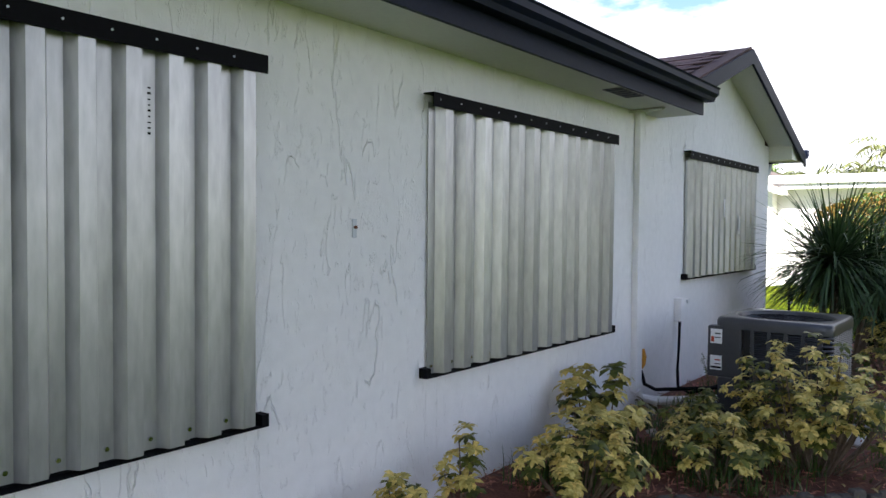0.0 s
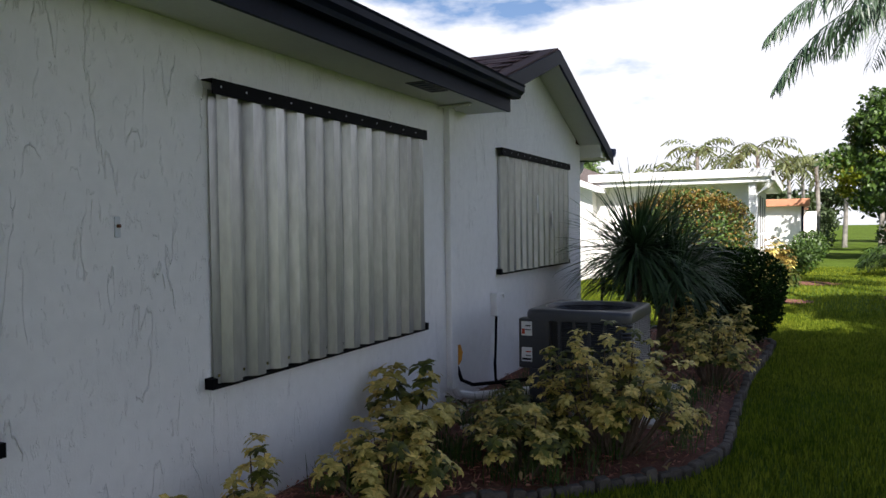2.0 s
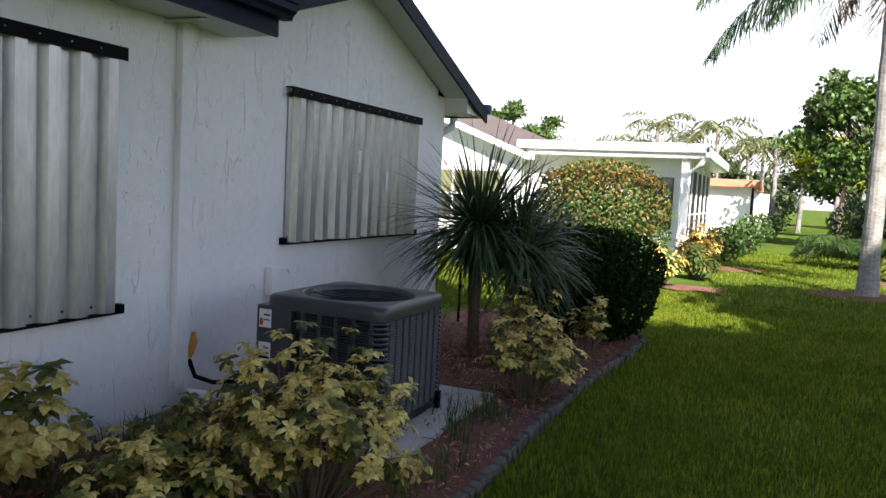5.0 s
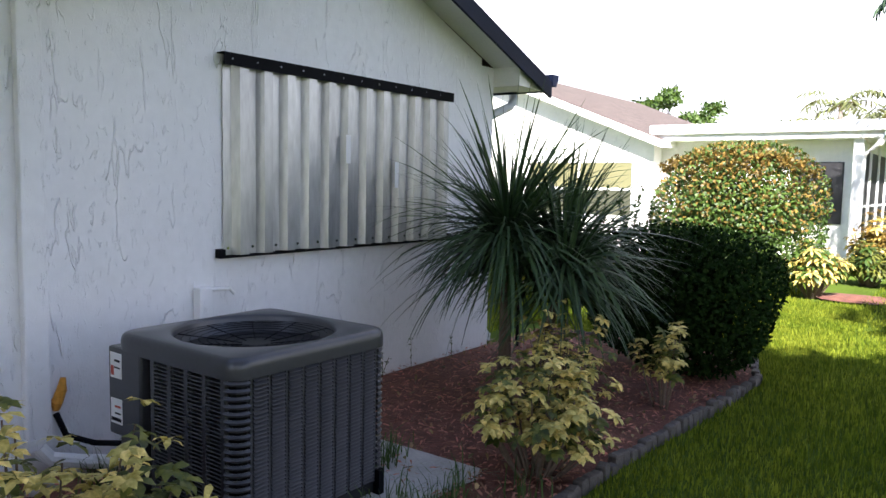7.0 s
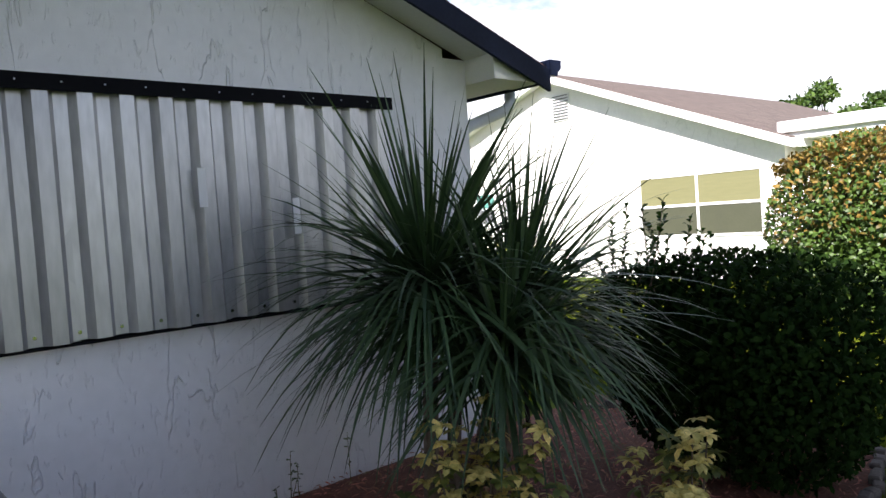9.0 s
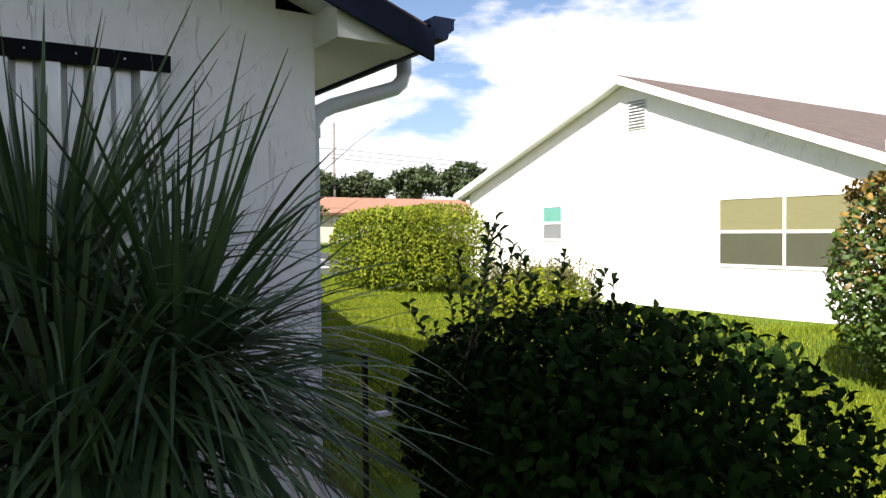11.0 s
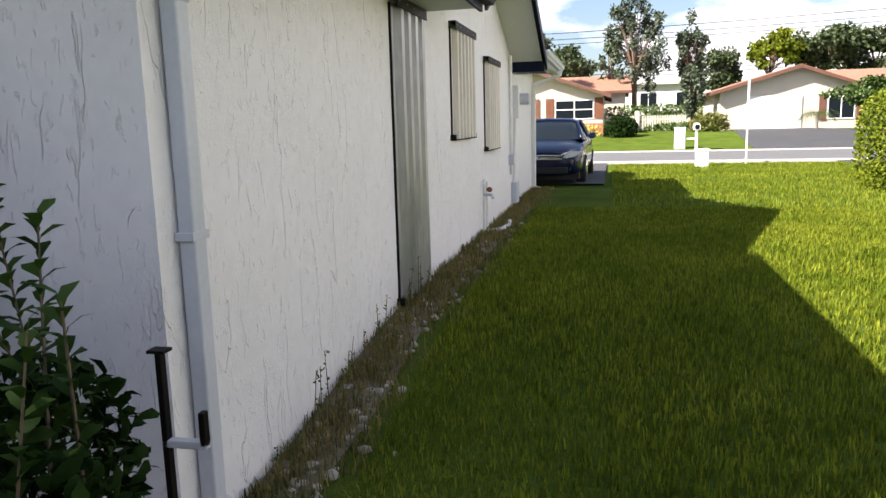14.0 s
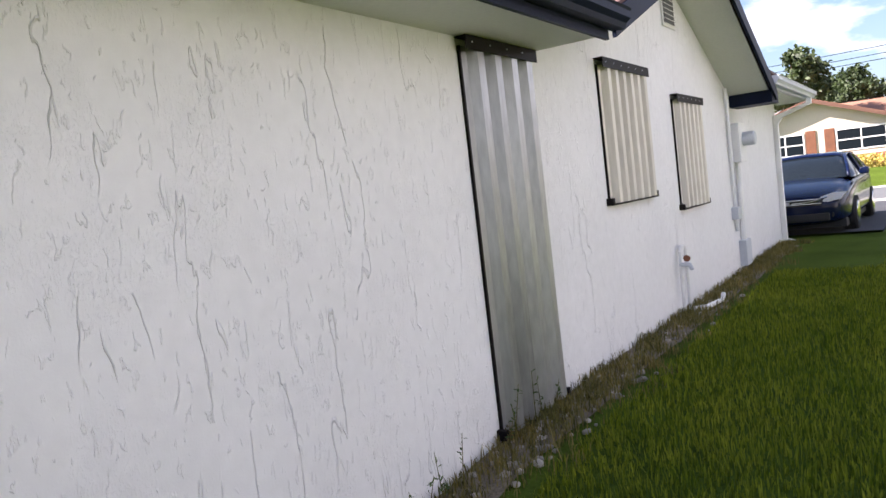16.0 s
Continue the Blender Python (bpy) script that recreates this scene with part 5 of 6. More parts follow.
# ---- neighbouring houses ----
def window(parent, m, w, h, lites, pane_mat, frame_mat=WHITE, depth=0.05, bar=0.055):
    """Frame, sash bars and panes; local u along the wall, v up, w out."""
    wdw = part("window", box((-bar, -0.01, -bar), (w + bar, 0.012, h + bar), 0, m), frame_mat, parent)
    for i in range(lites[0] + 1):
        u = w * i / lites[0]
        part("sash_bar", box((u - bar / 2, 0.012, -bar / 2), (u + bar / 2, 0.03, h + bar / 2), 0, m), frame_mat, wdw)
    for j in range(lites[1] + 1):
        vv = h * j / lites[1]
        part("sash_bar", box((-bar / 2, 0.013, vv - bar / 2), (w + bar / 2, 0.032, vv + bar / 2), 0, m), frame_mat, wdw)
    for i in range(lites[0]):
        for j in range(lites[1]):
            pm_ = pane_mat[j] if isinstance(pane_mat, tuple) else pane_mat
            part("pane", box((w * i / lites[0] + bar / 2, 0.012, h * j / lites[1] + bar / 2), (w * (i + 1) / lites[0] - bar / 2, 0.018, h * (j + 1) / lites[1] - bar / 2), 0, m), pm_, wdw)
    return wdw


def gable_house(label, wall_mat, roof_mat, trim, lo_, hi_, peak, eave, ridge_axis, over=0.4, base=None, ridge=None):
    """Walls with gables, two roof slopes, rake boards. ridge_axis: the way that the ridge runs."""
    h = thing("house", label, "house")
    x0, y0 = lo_
    x1, y1 = hi_
    b = -0.5 if base is None else base
    if ridge_axis == "y":
        c = (x0 + x1) / 2 if ridge is None else ridge
        prof = [(x0, b), (x1, b), (x1, eave), (c, peak - 0.12), (x0, eave)]
        part("wall", prism(prof, y0, y1, lambda u, v, w: (u, w, v)), wall_mat, h)
        ends, q = (y0 - over, y1 + over), lambda u, v, w: (u, w, v)
        lo_u, hi_u = x0 - over, x1 + over
    else:
        c = (y0 + y1) / 2 if ridge is None else ridge
        prof = [(y0, b), (y1, b), (y1, eave), (c, peak - 0.12), (y0, eave)]
        part("wall", prism(prof, x0, x1, lambda u, v, w: (w, u, v)), wall_mat, h)
        ends, q = (x0 - over, x1 + over), lambda u, v, w: (w, u, v)
        lo_u, hi_u = y0 - over, y1 + over
    sl = (peak - eave) / (c - (x0 if ridge_axis == "y" else y0))
    sr = (peak - eave) / ((x1 if ridge_axis == "y" else y1) - c)
    for u, s in ((lo_u, sl), (hi_u, sr)):
        ze = eave - s * over + 0.04
        bm = prism([(c, peak + 0.04), (u, ze), (u, ze - 0.05), (c, peak - 0.01)], ends[0], ends[1], q)
        part("roof", bm, roof_mat, h)
        for e, sg in ((ends[0], -1), (ends[1], 1)):
            part("rake_board", prism([(c, peak + 0.02), (u, ze - 0.02), (u, ze - 0.19), (c, peak - 0.16)], e, e + sg * 0.03, q), trim, h)
            part("rake_soffit", prism([(c, peak - 0.10), (u, ze - 0.12), (u, ze - 0.135), (c, peak - 0.115)], e, e - sg * over, q), trim, h)
        part("eave_board", prism([(u, ze + 0.0), (u + (0.03 if s is sr and u == hi_u else -0.03), ze), (u + (0.03 if u == hi_u else -0.03), ze - 0.17), (u, ze - 0.17)], ends[0], ends[1], q), trim, h)
    return h


NYM = lambda x, z, y=18.1: Matrix(((1, 0, 0, x), (0, -1, 0, y), (0, 0, 1, z), (0, 0, 0, 1)))
nb = gable_house("white stucco house with a brown shingle gable roof", NB_WALL, NB_SHINGLE, WHITE, (-14.7, 18.1), (-2.7, 31.0), 4.70, 2.46, "y", 0.32, -0.9, -8.45)
window(nb, NYM(-6.0, 0.57), 2.82, 1.32, (2, 2), (material("olive_screen", (0.06, 0.063, 0.04), 0.5, vary=0.1), BLIND))
window(nb, NYM(-11.35, 1.04), 0.74, 0.86, (1, 2), (material("grey_screen", (0.16, 0.17, 0.18), 0.5, vary=0.1), GREENGLASS))
vt = part("gable_vent", box((-8.39, 18.07, 3.52), (-7.87, 18.1, 4.18)), WHITE, nb)
for k in range(9):
    m = Matrix.Translation((-8.13, 18.06, 3.57 + 0.07 * k)) @ Matrix.Rotation(radians(35), 4, "X")
    part("slat", box((-0.24, -0.02, -0.004), (0.24, 0.02, 0.004), 0, m), VENT_DARK, vt)
part("standpipe", tube([(-8.0, 18.05, -0.6), (-8.0, 18.05, 0.45)], 0.025, 7), WHITE, nb)
part("plinth", box((-14.75, 18.06, -0.8), (-2.65, 18.11, -0.30)), NB_WALL, nb)
# flat-roofed screened porch
pch = thing("porch", "white flat-roofed screened porch behind the neighbouring house", "porch")
part("wall", box((-2.7, 18.6, -0.5), (1.45, 26.0, 2.36)), NB_WALL, pch)
part("roof", box((-2.75, 18.1, 2.36), (1.95, 26.5, 2.62), 0.02), WHITE, pch)
part("roof_edge", box((-2.80, 18.02, 2.50), (2.03, 18.10, 2.72), 0.015), WHITE, pch)
part("roof_edge", box((1.95, 18.02, 2.40), (2.03, 26.5, 2.66), 0.015), WHITE, pch)
part("corner_post", box((1.40, 18.2, -0.5), (1.58, 18.6, 2.36), 0.01), WHITE, pch)
part("downspout", tube([(1.95, 18.15, 2.40), (1.85, 18.2, 2.25), (1.56, 18.3, 2.02), (1.54, 18.3, -0.2)], 0.07, 10), WHITE, pch)
for k in range(5):
    y0 = 18.75 + 1.42 * k
    scn = part("screen_panel", box((1.45, y0, 0.15), (1.475, y0 + 1.28, 2.15)), SCREEN, pch)
    part("mullion", box((1.45, y0 + 1.28, -0.3), (1.51, y0 + 1.42, 2.36)), WHITE, pch)
    part("rail", box((1.47, y0, 0.95), (1.495, y0 + 1.28, 1.0)), WHITE, scn)
part("window", box((0.2, 18.57, 0.6), (1.2, 18.6, 1.9)), SCREEN, pch)
h3 = thing("house", "white house with an orange flat roof edge beyond the porch", "house")
part("wall", box((-6, 34.0, -0.5), (2.6, 46.0, 2.05)), NB_WALL, h3)
part("roof", box((-6.4, 33.6, 2.05), (2.95, 46.4, 2.38), 0.02), TERRACOTTA, h3)
part("downspout", tube([(2.66, 34.1, 2.05), (2.66, 34.1, -0.3)], 0.05, 7), NAVY, h3)
part("porch_wall", box((2.6, 40.0, -0.5), (3.3, 46.0, 1.9)), NB_WALL, h3)
part("window", box((2.6, 36.0, 0.5), (2.64, 39.5, 1.8)), SCREEN, h3)
h4 = thing("house", "distant low white house across the back lawns", "house")
part("wall", box((16, 62, -0.5), (34, 70, 2.0)), NB_WALL, h4)
part("roof", box((15.5, 61.5, 2.0), (34.5, 70.5, 2.5), 0.05), NB_SHINGLE, h4)
for k in range(5):
    part("window", box((17 + 3.3 * k, 61.95, 0.3), (19 + 3.3 * k, 62.0, 1.6)), SCREEN, h4)

# trees on the back lawns
tree("broadleaf_tree", "full green broadleaf tree on the back lawn", 7.0, 32.0, 1.9, (3.3, 3.0, 2.6, 4.3), 10000, 0.26, GREEN_LEAF, 71, 0.2, 44, spread=0.85)
tree("broadleaf_tree", "yellow-green broadleaf tree on the back lawn", 6.7, 43.0, 1.8, (2.5, 2.2, 2.0, 3.9), 4800, 0.26, LIME_LEAF, 72, 0.16, 30, spread=0.85)
tree("broadleaf_tree", "dark spreading tree beyond the palm", 10.6, 30.0, 2.0, (3.2, 3.0, 2.6, 4.0), 7000, 0.28, FAR_LEAF, 73, 0.22, 36)
tree("broadleaf_tree", "brownish tall tree at the lawn's edge", 9.4, 22.5, 2.2, (1.8, 1.8, 2.2, 4.4), 4200, 0.2, material("brown_leaf", (0.09, 0.075, 0.035), 0.7, vary=0.3, island=0.4, translucent=0.2), 74, 0.15, 26)
tree("broadleaf_tree", "round-headed green tree behind the roofs", -11.0, 42.0, 2.5, (2.6, 2.6, 1.5, 5.4), 4200, 0.3, GREEN_LEAF, 75, 0.2, 26, spread=0.9)
for k, (x, y) in enumerate(((-12, 52), (-8, 48), (-5.5, 50), (-3.4, 47), (-1.6, 50), (0.2, 46), (1.8, 50), (3.4, 47), (5.0, 50), (6.8, 48), (-15.5, 56), (2.6, 54), (-10, 55), (8.5, 52))):
    rng = random.Random(90 + k)
    s = thing("palm_tree", "distant feathery palm in a row of palms", "palm tree", "row of palms")
    gz, hh = ground_z(x, y), rng.uniform(4.6, 6.4)
    part("trunk", tube([(x, y, gz - 0.2), (x + 0.1, y, gz + hh * 0.5), (x, y, gz + hh)], [0.16, 0.12, 0.11], 8), PALM_BARK, s)
    V = []
    for j in range(13):
        a, up = 2 * math.pi * j / 13 + rng.random(), rng.uniform(-0.1, 1.3)
        p, d = Vector((x, y, gz + hh)), Vector((math.cos(a), math.sin(a), up)).normalized()
        for i in range(9):
            p = p + d * 0.27
            d = (d + Vector((0, 0, -0.17))).normalized()
            sd = d.cross(Vector((0, 0, 1))).normalized()
            for sg in (-1, 1):
                V.append((p, sd * sg + d * 0.5 + Vector((0, 0, -0.55)), rnd_dir(rng, 1.0), 0.62, 0.11))
    leaf_mesh("crown", V, material("far_palm_leaf", (0.11, 0.13, 0.045), 0.5, vary=0.3, island=0.4, translucent=0.3), s)
for k, (x, y, r) in enumerate(((-20, 70, 4), (10, 66, 4), (15, 58, 3.6), (20, 50, 3.6), (24, 44, 4), (29, 38, 4), (18, 80, 5), (-26, 75, 4))):
    tree("background_tree", "distant dense green tree at the edge of the lawns", x, y, 1.6, (r, r, r * 0.75, r * 0.95), 2600, 0.5, FAR_LEAF, 110 + k, 0.2, 26, group="background trees", spread=1.0)
for k, (x, y, r) in enumerate(((-9, 60, 3.2), (-4.5, 64, 3.4), (0, 62, 3.2), (4.5, 92, 3.4), (11, 62, 3.2), (13, 52, 3.0))):
    tree("background_tree", "dense green tree behind the row of palms", x, y, 1.0, (r, r, r * 0.8, r * 0.9), 3000, 0.5, FAR_LEAF, 210 + k, 0.2, 30, group="background trees", spread=1.0)
for k, (x, y, r, h, m) in enumerate(((8.6, 33, 1.6, 1.1, GREEN_LEAF), (11.5, 33, 1.7, 1.3, FAR_LEAF), (14.5, 34, 2.0, 1.5, GREEN_LEAF), (9.0, 25.5, 1.1, 0.8, GREEN_LEAF), (11.5, 23, 1.3, 1.0, FAR_LEAF), (18, 38, 2.2, 1.6, FAR_LEAF), (8.2, 20.2, 0.8, 0.55, FAR_LEAF), (7.8, 28.5, 1.4, 1.1, FAR_LEAF), (7.4, 36.0, 1.5, 1.2, GREEN_LEAF), (9.6, 28.0, 1.6, 1.4, FAR_LEAF), (12.4, 28.0, 2.0, 1.6, FAR_LEAF), (8.2, 44.0, 1.9, 1.5, FAR_LEAF), (3.0, 52.0, 1.6, 1.4, FAR_LEAF))):
    hedge("leafy shrub at the edge of the back lawns", (x, y, h * 0.45), (r, r, h), 1700, 230 + k, 0.2, 0.10, (m, m), 0, 0.0, "bush", "background_shrub", 2.1)
rng = random.Random(8)
fp = thing("fan_palm_shrub", "low arching palm shrub on the back lawn", "palm shrub")
for k in range(16):
    a = 2 * math.pi * k / 16
    frond(rng, (5.7, 22.0, ground_z(6, 22.0) + 0.3), Vector((math.cos(a), math.sin(a), rng.uniform(0.5, 1.6))), 1.8, 1.5, 0.40, GREEN_LEAF, fp, 40, 0.2)
umbrella_shrub("fern_clump", "yellow-green fern clump beside the palm", 6.4, 18.6, 0.55, 0.62, 60, 51, (LIME_LEAF, VAR_LEAF), length=0.22, width=0.03, group="")
ft = thing("fountain", "two-tiered terracotta garden fountain on mulch", "fountain")
fx, fy, fz = 7.05, 16.6, ground_z(7, 16.6)
part("pedestal", tube([(fx, fy, fz), (fx, fy, fz + 0.08), (fx, fy, fz + 0.14), (fx, fy, fz + 0.40), (fx, fy, fz + 0.46)], [0.22, 0.22, 0.12, 0.09, 0.13], 16), TERRACOTTA, ft)
part("lower_bowl", tube([(fx, fy, fz + 0.44), (fx, fy, fz + 0.50), (fx, fy, fz + 0.56), (fx, fy, fz + 0.57)], [0.14, 0.38, 0.46, 0.43], 20), TERRACOTTA, ft)
part("stem", tube([(fx, fy, fz + 0.55), (fx, fy, fz + 0.85)], [0.09, 0.06], 12), TERRACOTTA, ft)
part("upper_bowl", tube([(fx, fy, fz + 0.84), (fx, fy, fz + 0.90), (fx, fy, fz + 0.95)], [0.07, 0.20, 0.26], 18), TERRACOTTA, ft)
part("finial", tube([(fx, fy, fz + 0.93), (fx, fy, fz + 1.05), (fx, fy, fz + 1.18)], [0.06, 0.07, 0.01], 10), TERRACOTTA, ft)

# ---- across the road ----
FXM = lambda y, z, x: Matrix(((0, 1, 0, x), (1, 0, 0, y), (0, 0, 1, z), (0, 0, 0, 1)))
CREAM = stucco("cream_stucco", (0.56, 0.50, 0.41))
gh = gable_house("cream house with a garage and brown shingle roof across the road", CREAM, RED_SHINGLE, material("brown_trim", (0.13, 0.06, 0.04), 0.6, vary=0.2), (-56, 14.3), (-42.0, 21.6), 3.92, 2.75, "x", 0.45, 0.0, 18.3)
gd = part("garage_door", box((-42.02, 15.7, 0.40), (-41.95, 18.5, 2.35)), material("garage_white", (0.74, 0.72, 0.70), 0.5, vary=0.05), gh)
for k in range(4):
    part("door_panel", box((-41.955, 15.74, 0.44 + 0.48 * k), (-41.94, 18.46, 0.88 + 0.48 * k), 0.006), MATS["garage_white"], gd)
window(gh, FXM(19.8, 1.05, -41.99), 1.3, 1.15, (2, 1), DARKGLASS)
for y in (19.35, 21.2):
    part("window_shutter", box((-41.99, y, 0.98), (-41.94, y + 0.36, 2.28)), MATS["brown_trim"], gh)
g2 = gable_house("long cream wing with a red-brown roof across the road", CREAM, RED_SHINGLE, MATS["brown_trim"], (-54, 21.7), (-44.0, 40.0), 3.9, 2.7, "y", 0.45, 0.0, -48.6)
for y in (23.0, 27.0, 31.0):
    window(g2, FXM(y, 1.1, -43.99), 1.6, 1.1, (2, 1), DARKGLASS)
fh = gable_house("cream house with brown shutters and a brick base", CREAM, RED_SHINGLE, MATS["brown_trim"], (-50, 0.6), (-40.0, 8.0), 4.0, 2.75, "x", 0.45, 0.0, 4.45)
window(fh, FXM(5.45, 1.38, -39.99), 2.05, 1.0, (2, 2), DARKGLASS)
window(fh, FXM(2.35, 1.38, -39.99), 1.65, 1.0, (2, 2), DARKGLASS)
for y in (4.92, 7.58, 4.10):
    part("window_shutter", box((-39.99, y, 1.40), (-39.94, y + 0.45, 2.5)), RUST, fh)
part("brick_base", box((-40.0, 0.55, 0.2), (-39.9, 8.05, 1.12)), BRICK, fh)
f2 = gable_house("red-brown roofed house beyond the cream house", CREAM, RED_SHINGLE, MATS["brown_trim"], (-62, 4.0), (-52.0, 9.4), 4.5, 3.3, "y", 0.4, 0.0)
wh = thing("house", "white two-storey house behind the picket fence", "house")
part("wall", box((-80, 7.0, 0.0), (-70, 24.0, 4.3)), NB_WALL, wh)
part("roof", box((-80.4, 6.6, 4.3), (-69.6, 24.4, 4.6), 0.05), WHITE, wh)
for y in (8.0, 11.0, 14.2, 17.5, 20.5):
    window(wh, FXM(y, 2.3, -69.98), 1.5, 1.3, (2, 1), DARKGLASS)
fe = thing("picket_fence", "pale wooden picket fence in front of the white house", "fence")
me = mesh_of("picket", box((-0.02, -0.05, 0.0), (0.02, 0.05, 1.05), 0.01), material("pale_wood", (0.52, 0.50, 0.42), 0.8, vary=0.2, rand=0.15))
for k in range(46):
    ob = new("picket", me)
    ob.parent = fe
    ob.location = (-47.0, 8.0 + 0.15 * k, 0.42)
part("rail", box((-47.06, 7.9, 0.70), (-47.02, 14.9, 0.80)), MATS["pale_wood"], fe)
part("rail", box((-47.06, 7.9, 1.20), (-47.02, 14.9, 1.30)), MATS["pale_wood"], fe)
part("post", box((-47.1, 9.9, 0.3), (-46.9, 10.2, 1.75), 0.02), MATS["pale_wood"], fe)
hedge("long clipped green hedge behind the fence", (-50, 12.0, 1.05), (0.9, 4.6, 0.95), 3500, 43, 0.3, 0.14, (GREEN_LEAF, GREEN_LEAF), 0, 0.0, "hedge", "far_hedge", 4.5)
hedge("low green hedge in front of the fence", (-44.5, 12.6, 0.55), (0.5, 2.2, 0.35), 900, 44, 0.22, 0.10, (GREEN_LEAF, GREEN_LEAF), 0, 0.0, "hedge", "far_hedge", 4.0)
hedge("dark clipped ball of hedge on the far lawn", (-37.5, 8.95, 0.72), (0.75, 0.78, 0.68), 1800, 45, 0.16, 0.08, (HEDGE_LEAF, HEDGE_LEAF), 0, 0.0, "bush", "ball_bush", 2.2)
hedge("row of yellow-green bushes before the cream house", (-38.6, 6.0, 0.62), (0.45, 1.9, 0.42), 1500, 46, 0.17, 0.09, (VAR_LEAF, VAR_LEAF), 0, 0.0, "bush", "flower_bed", 3.0)
hedge("spiky green bush at the garage corner", (-40.6, 13.6, 0.75), (0.8, 0.95, 0.65), 1600, 47, 0.3, 0.06, (VAR_GREEN, VAR_GREEN), 0, 0.0, "bush", "corner_bush", 2.2)
tree("small_conifer", "dark small conifer beside the garage", -43.0, 12.9, 0.6, (0.75, 0.75, 1.6, 2.1), 2200, 0.22, PINE_LEAF, 131, 0.1, 26)
tree("ornamental_tree", "flat-topped ornamental tree with forked trunks", -37.0, 21.0, 1.0, (1.5, 2.4, 0.85, 1.75), 4200, 0.2, GREEN_LEAF, 132, 0.12, 34, spread=1.0)
rng = random.Random(9)
sp_ = thing("dwarf_palm", "small yellow-green palm by the garage", "palm")
part("trunk", tube([(-40.6, 18.95, 0.3), (-40.6, 18.95, 1.35)], [0.09, 0.07], 8), PALM_BARK, sp_)
for k in range(12):
    a = 2 * math.pi * k / 12
    frond(rng, (-40.6, 18.95, 1.35), Vector((math.cos(a), math.sin(a), rng.uniform(0.3, 1.2))), 1.15, 1.7, 0.26, GREEN_LEAF, sp_, 12, 0.2)
tree("tall_conifer", "tall ragged conifer with open branches", -55.0, 10.1, 3.0, (2.2, 2.4, 3.9, 6.0), 5200, 0.26, PINE_LEAF, 141, 0.22, 44, spread=0.62)
tree("tall_conifer", "slim ragged conifer with open branches", -55.5, 14.0, 2.4, (1.1, 1.25, 3.0, 5.0), 2800, 0.26, PINE_LEAF, 142, 0.16, 30, spread=0.62)
tree("tall_conifer", "thin sparse conifer beside the taller one", -56.0, 8.3, 2.6, (1.0, 1.0, 2.4, 4.6), 1300, 0.26, PINE_LEAF, 143, 0.12, 22, spread=0.55)
tree("lime_tree", "light green rounded tree above the roof", -60.0, 20.2, 3.4, (2.2, 2.2, 1.6, 5.6), 3000, 0.35, LIME_LEAF, 144, 0.2, 24)
for k, (y, h, r) in enumerate(((24.6, 5.4, 3.0), (28.5, 5.0, 2.8), (32.8, 4.6, 2.8), (38.0, 4.8, 3.0), (44.0, 5.4, 3.4), (50, 6.2, 3.2))):
    tree("background_tree", "dark dense tree behind the far roofs", -62.0, y, 2.5, (3.0, r, 2.1, h), 3600, 0.42, FAR_LEAF, 150 + k, 0.22, 30, group="background trees", spread=0.95)
for k, (x, y, h, r) in enumerate(((-52, 2.6, 5.4, 2.0), (-64, 5.2, 4.8, 2.0), (-56, -3, 5.6, 3.0), (-50, -9, 5.4, 3.2), (-64, 17, 4.2, 2.0), (-75, 2, 6, 3))):
    tree("background_tree", "dark green tree behind the cream house", x, y, 2.4, (2.4, r, 2.1, h), 3200, 0.36, FAR_LEAF, 170 + k, 0.2, 28, group="background trees", spread=0.95)

# street furniture
mb = thing("mailbox", "white mailbox on a post beside the road", "mailbox")
mz = ground_z(-30.6, 11.9)
part("post", box((-30.66, 11.88, mz - 0.1), (-30.56, 11.98, mz + 0.85), 0.01), WHITE, mb)
bm = prism([(-0.12, 0.0), (0.12, 0.0), (0.12, 0.16), (0.085, 0.25), (0.0, 0.28), (-0.085, 0.25), (-0.12, 0.16)], -30.9, -30.35, lambda u, v, w: (w, 11.93 + u, mz + 0.85 + v))
part("box", bm, WHITE, mb)
part("door", box((-30.35, 11.84, mz + 0.87), (-30.34, 12.02, mz + 1.06), 0.004), DARKGLASS, mb)
part("arm", box((-30.66, 11.55, mz + 0.45), (-30.56, 11.9, mz + 0.52), 0.01), WHITE, mb)
for x, y, w, h, lab in ((-20.2, 11.0, 0.34, 0.46, "small white utility box on the lawn"), (-31.6, 11.35, 0.42, 0.85, "tall white utility box across the road")):
    ub = thing("utility_box", lab, "utility box")
    gz = ground_z(x, y)
    part("body", box((x - w / 2, y - w / 2, gz - 0.1), (x + w / 2, y + w / 2, gz + h), 0.02), WHITE, ub)
    part("lid", box((x - w / 2 - 0.02, y - w / 2 - 0.02, gz + h), (x + w / 2 + 0.02, y + w / 2 + 0.02, gz + h + 0.05), 0.01), WHITE, ub)
sn = thing("street_sign", "thin white sign post seen edge-on beside the road", "sign post")
gz = ground_z(-21.5, 12.4)
part("post", tube([(-21.5, 12.4, gz - 0.1), (-21.5, 12.4, gz + 2.45)], 0.03, 8), WHITE, sn)
part("plate", box((-21.55, 12.375, gz + 1.9), (-21.45, 12.425, gz + 2.5), 0.006), WHITE, sn)
up = thing("utility_pole", "tall grey utility pole with long wires", "utility pole")
part("pole", tube([(-60, 34.2, 0.2), (-60, 34.2, 11.4)], [0.17, 0.11], 10), PALM_BARK, up)
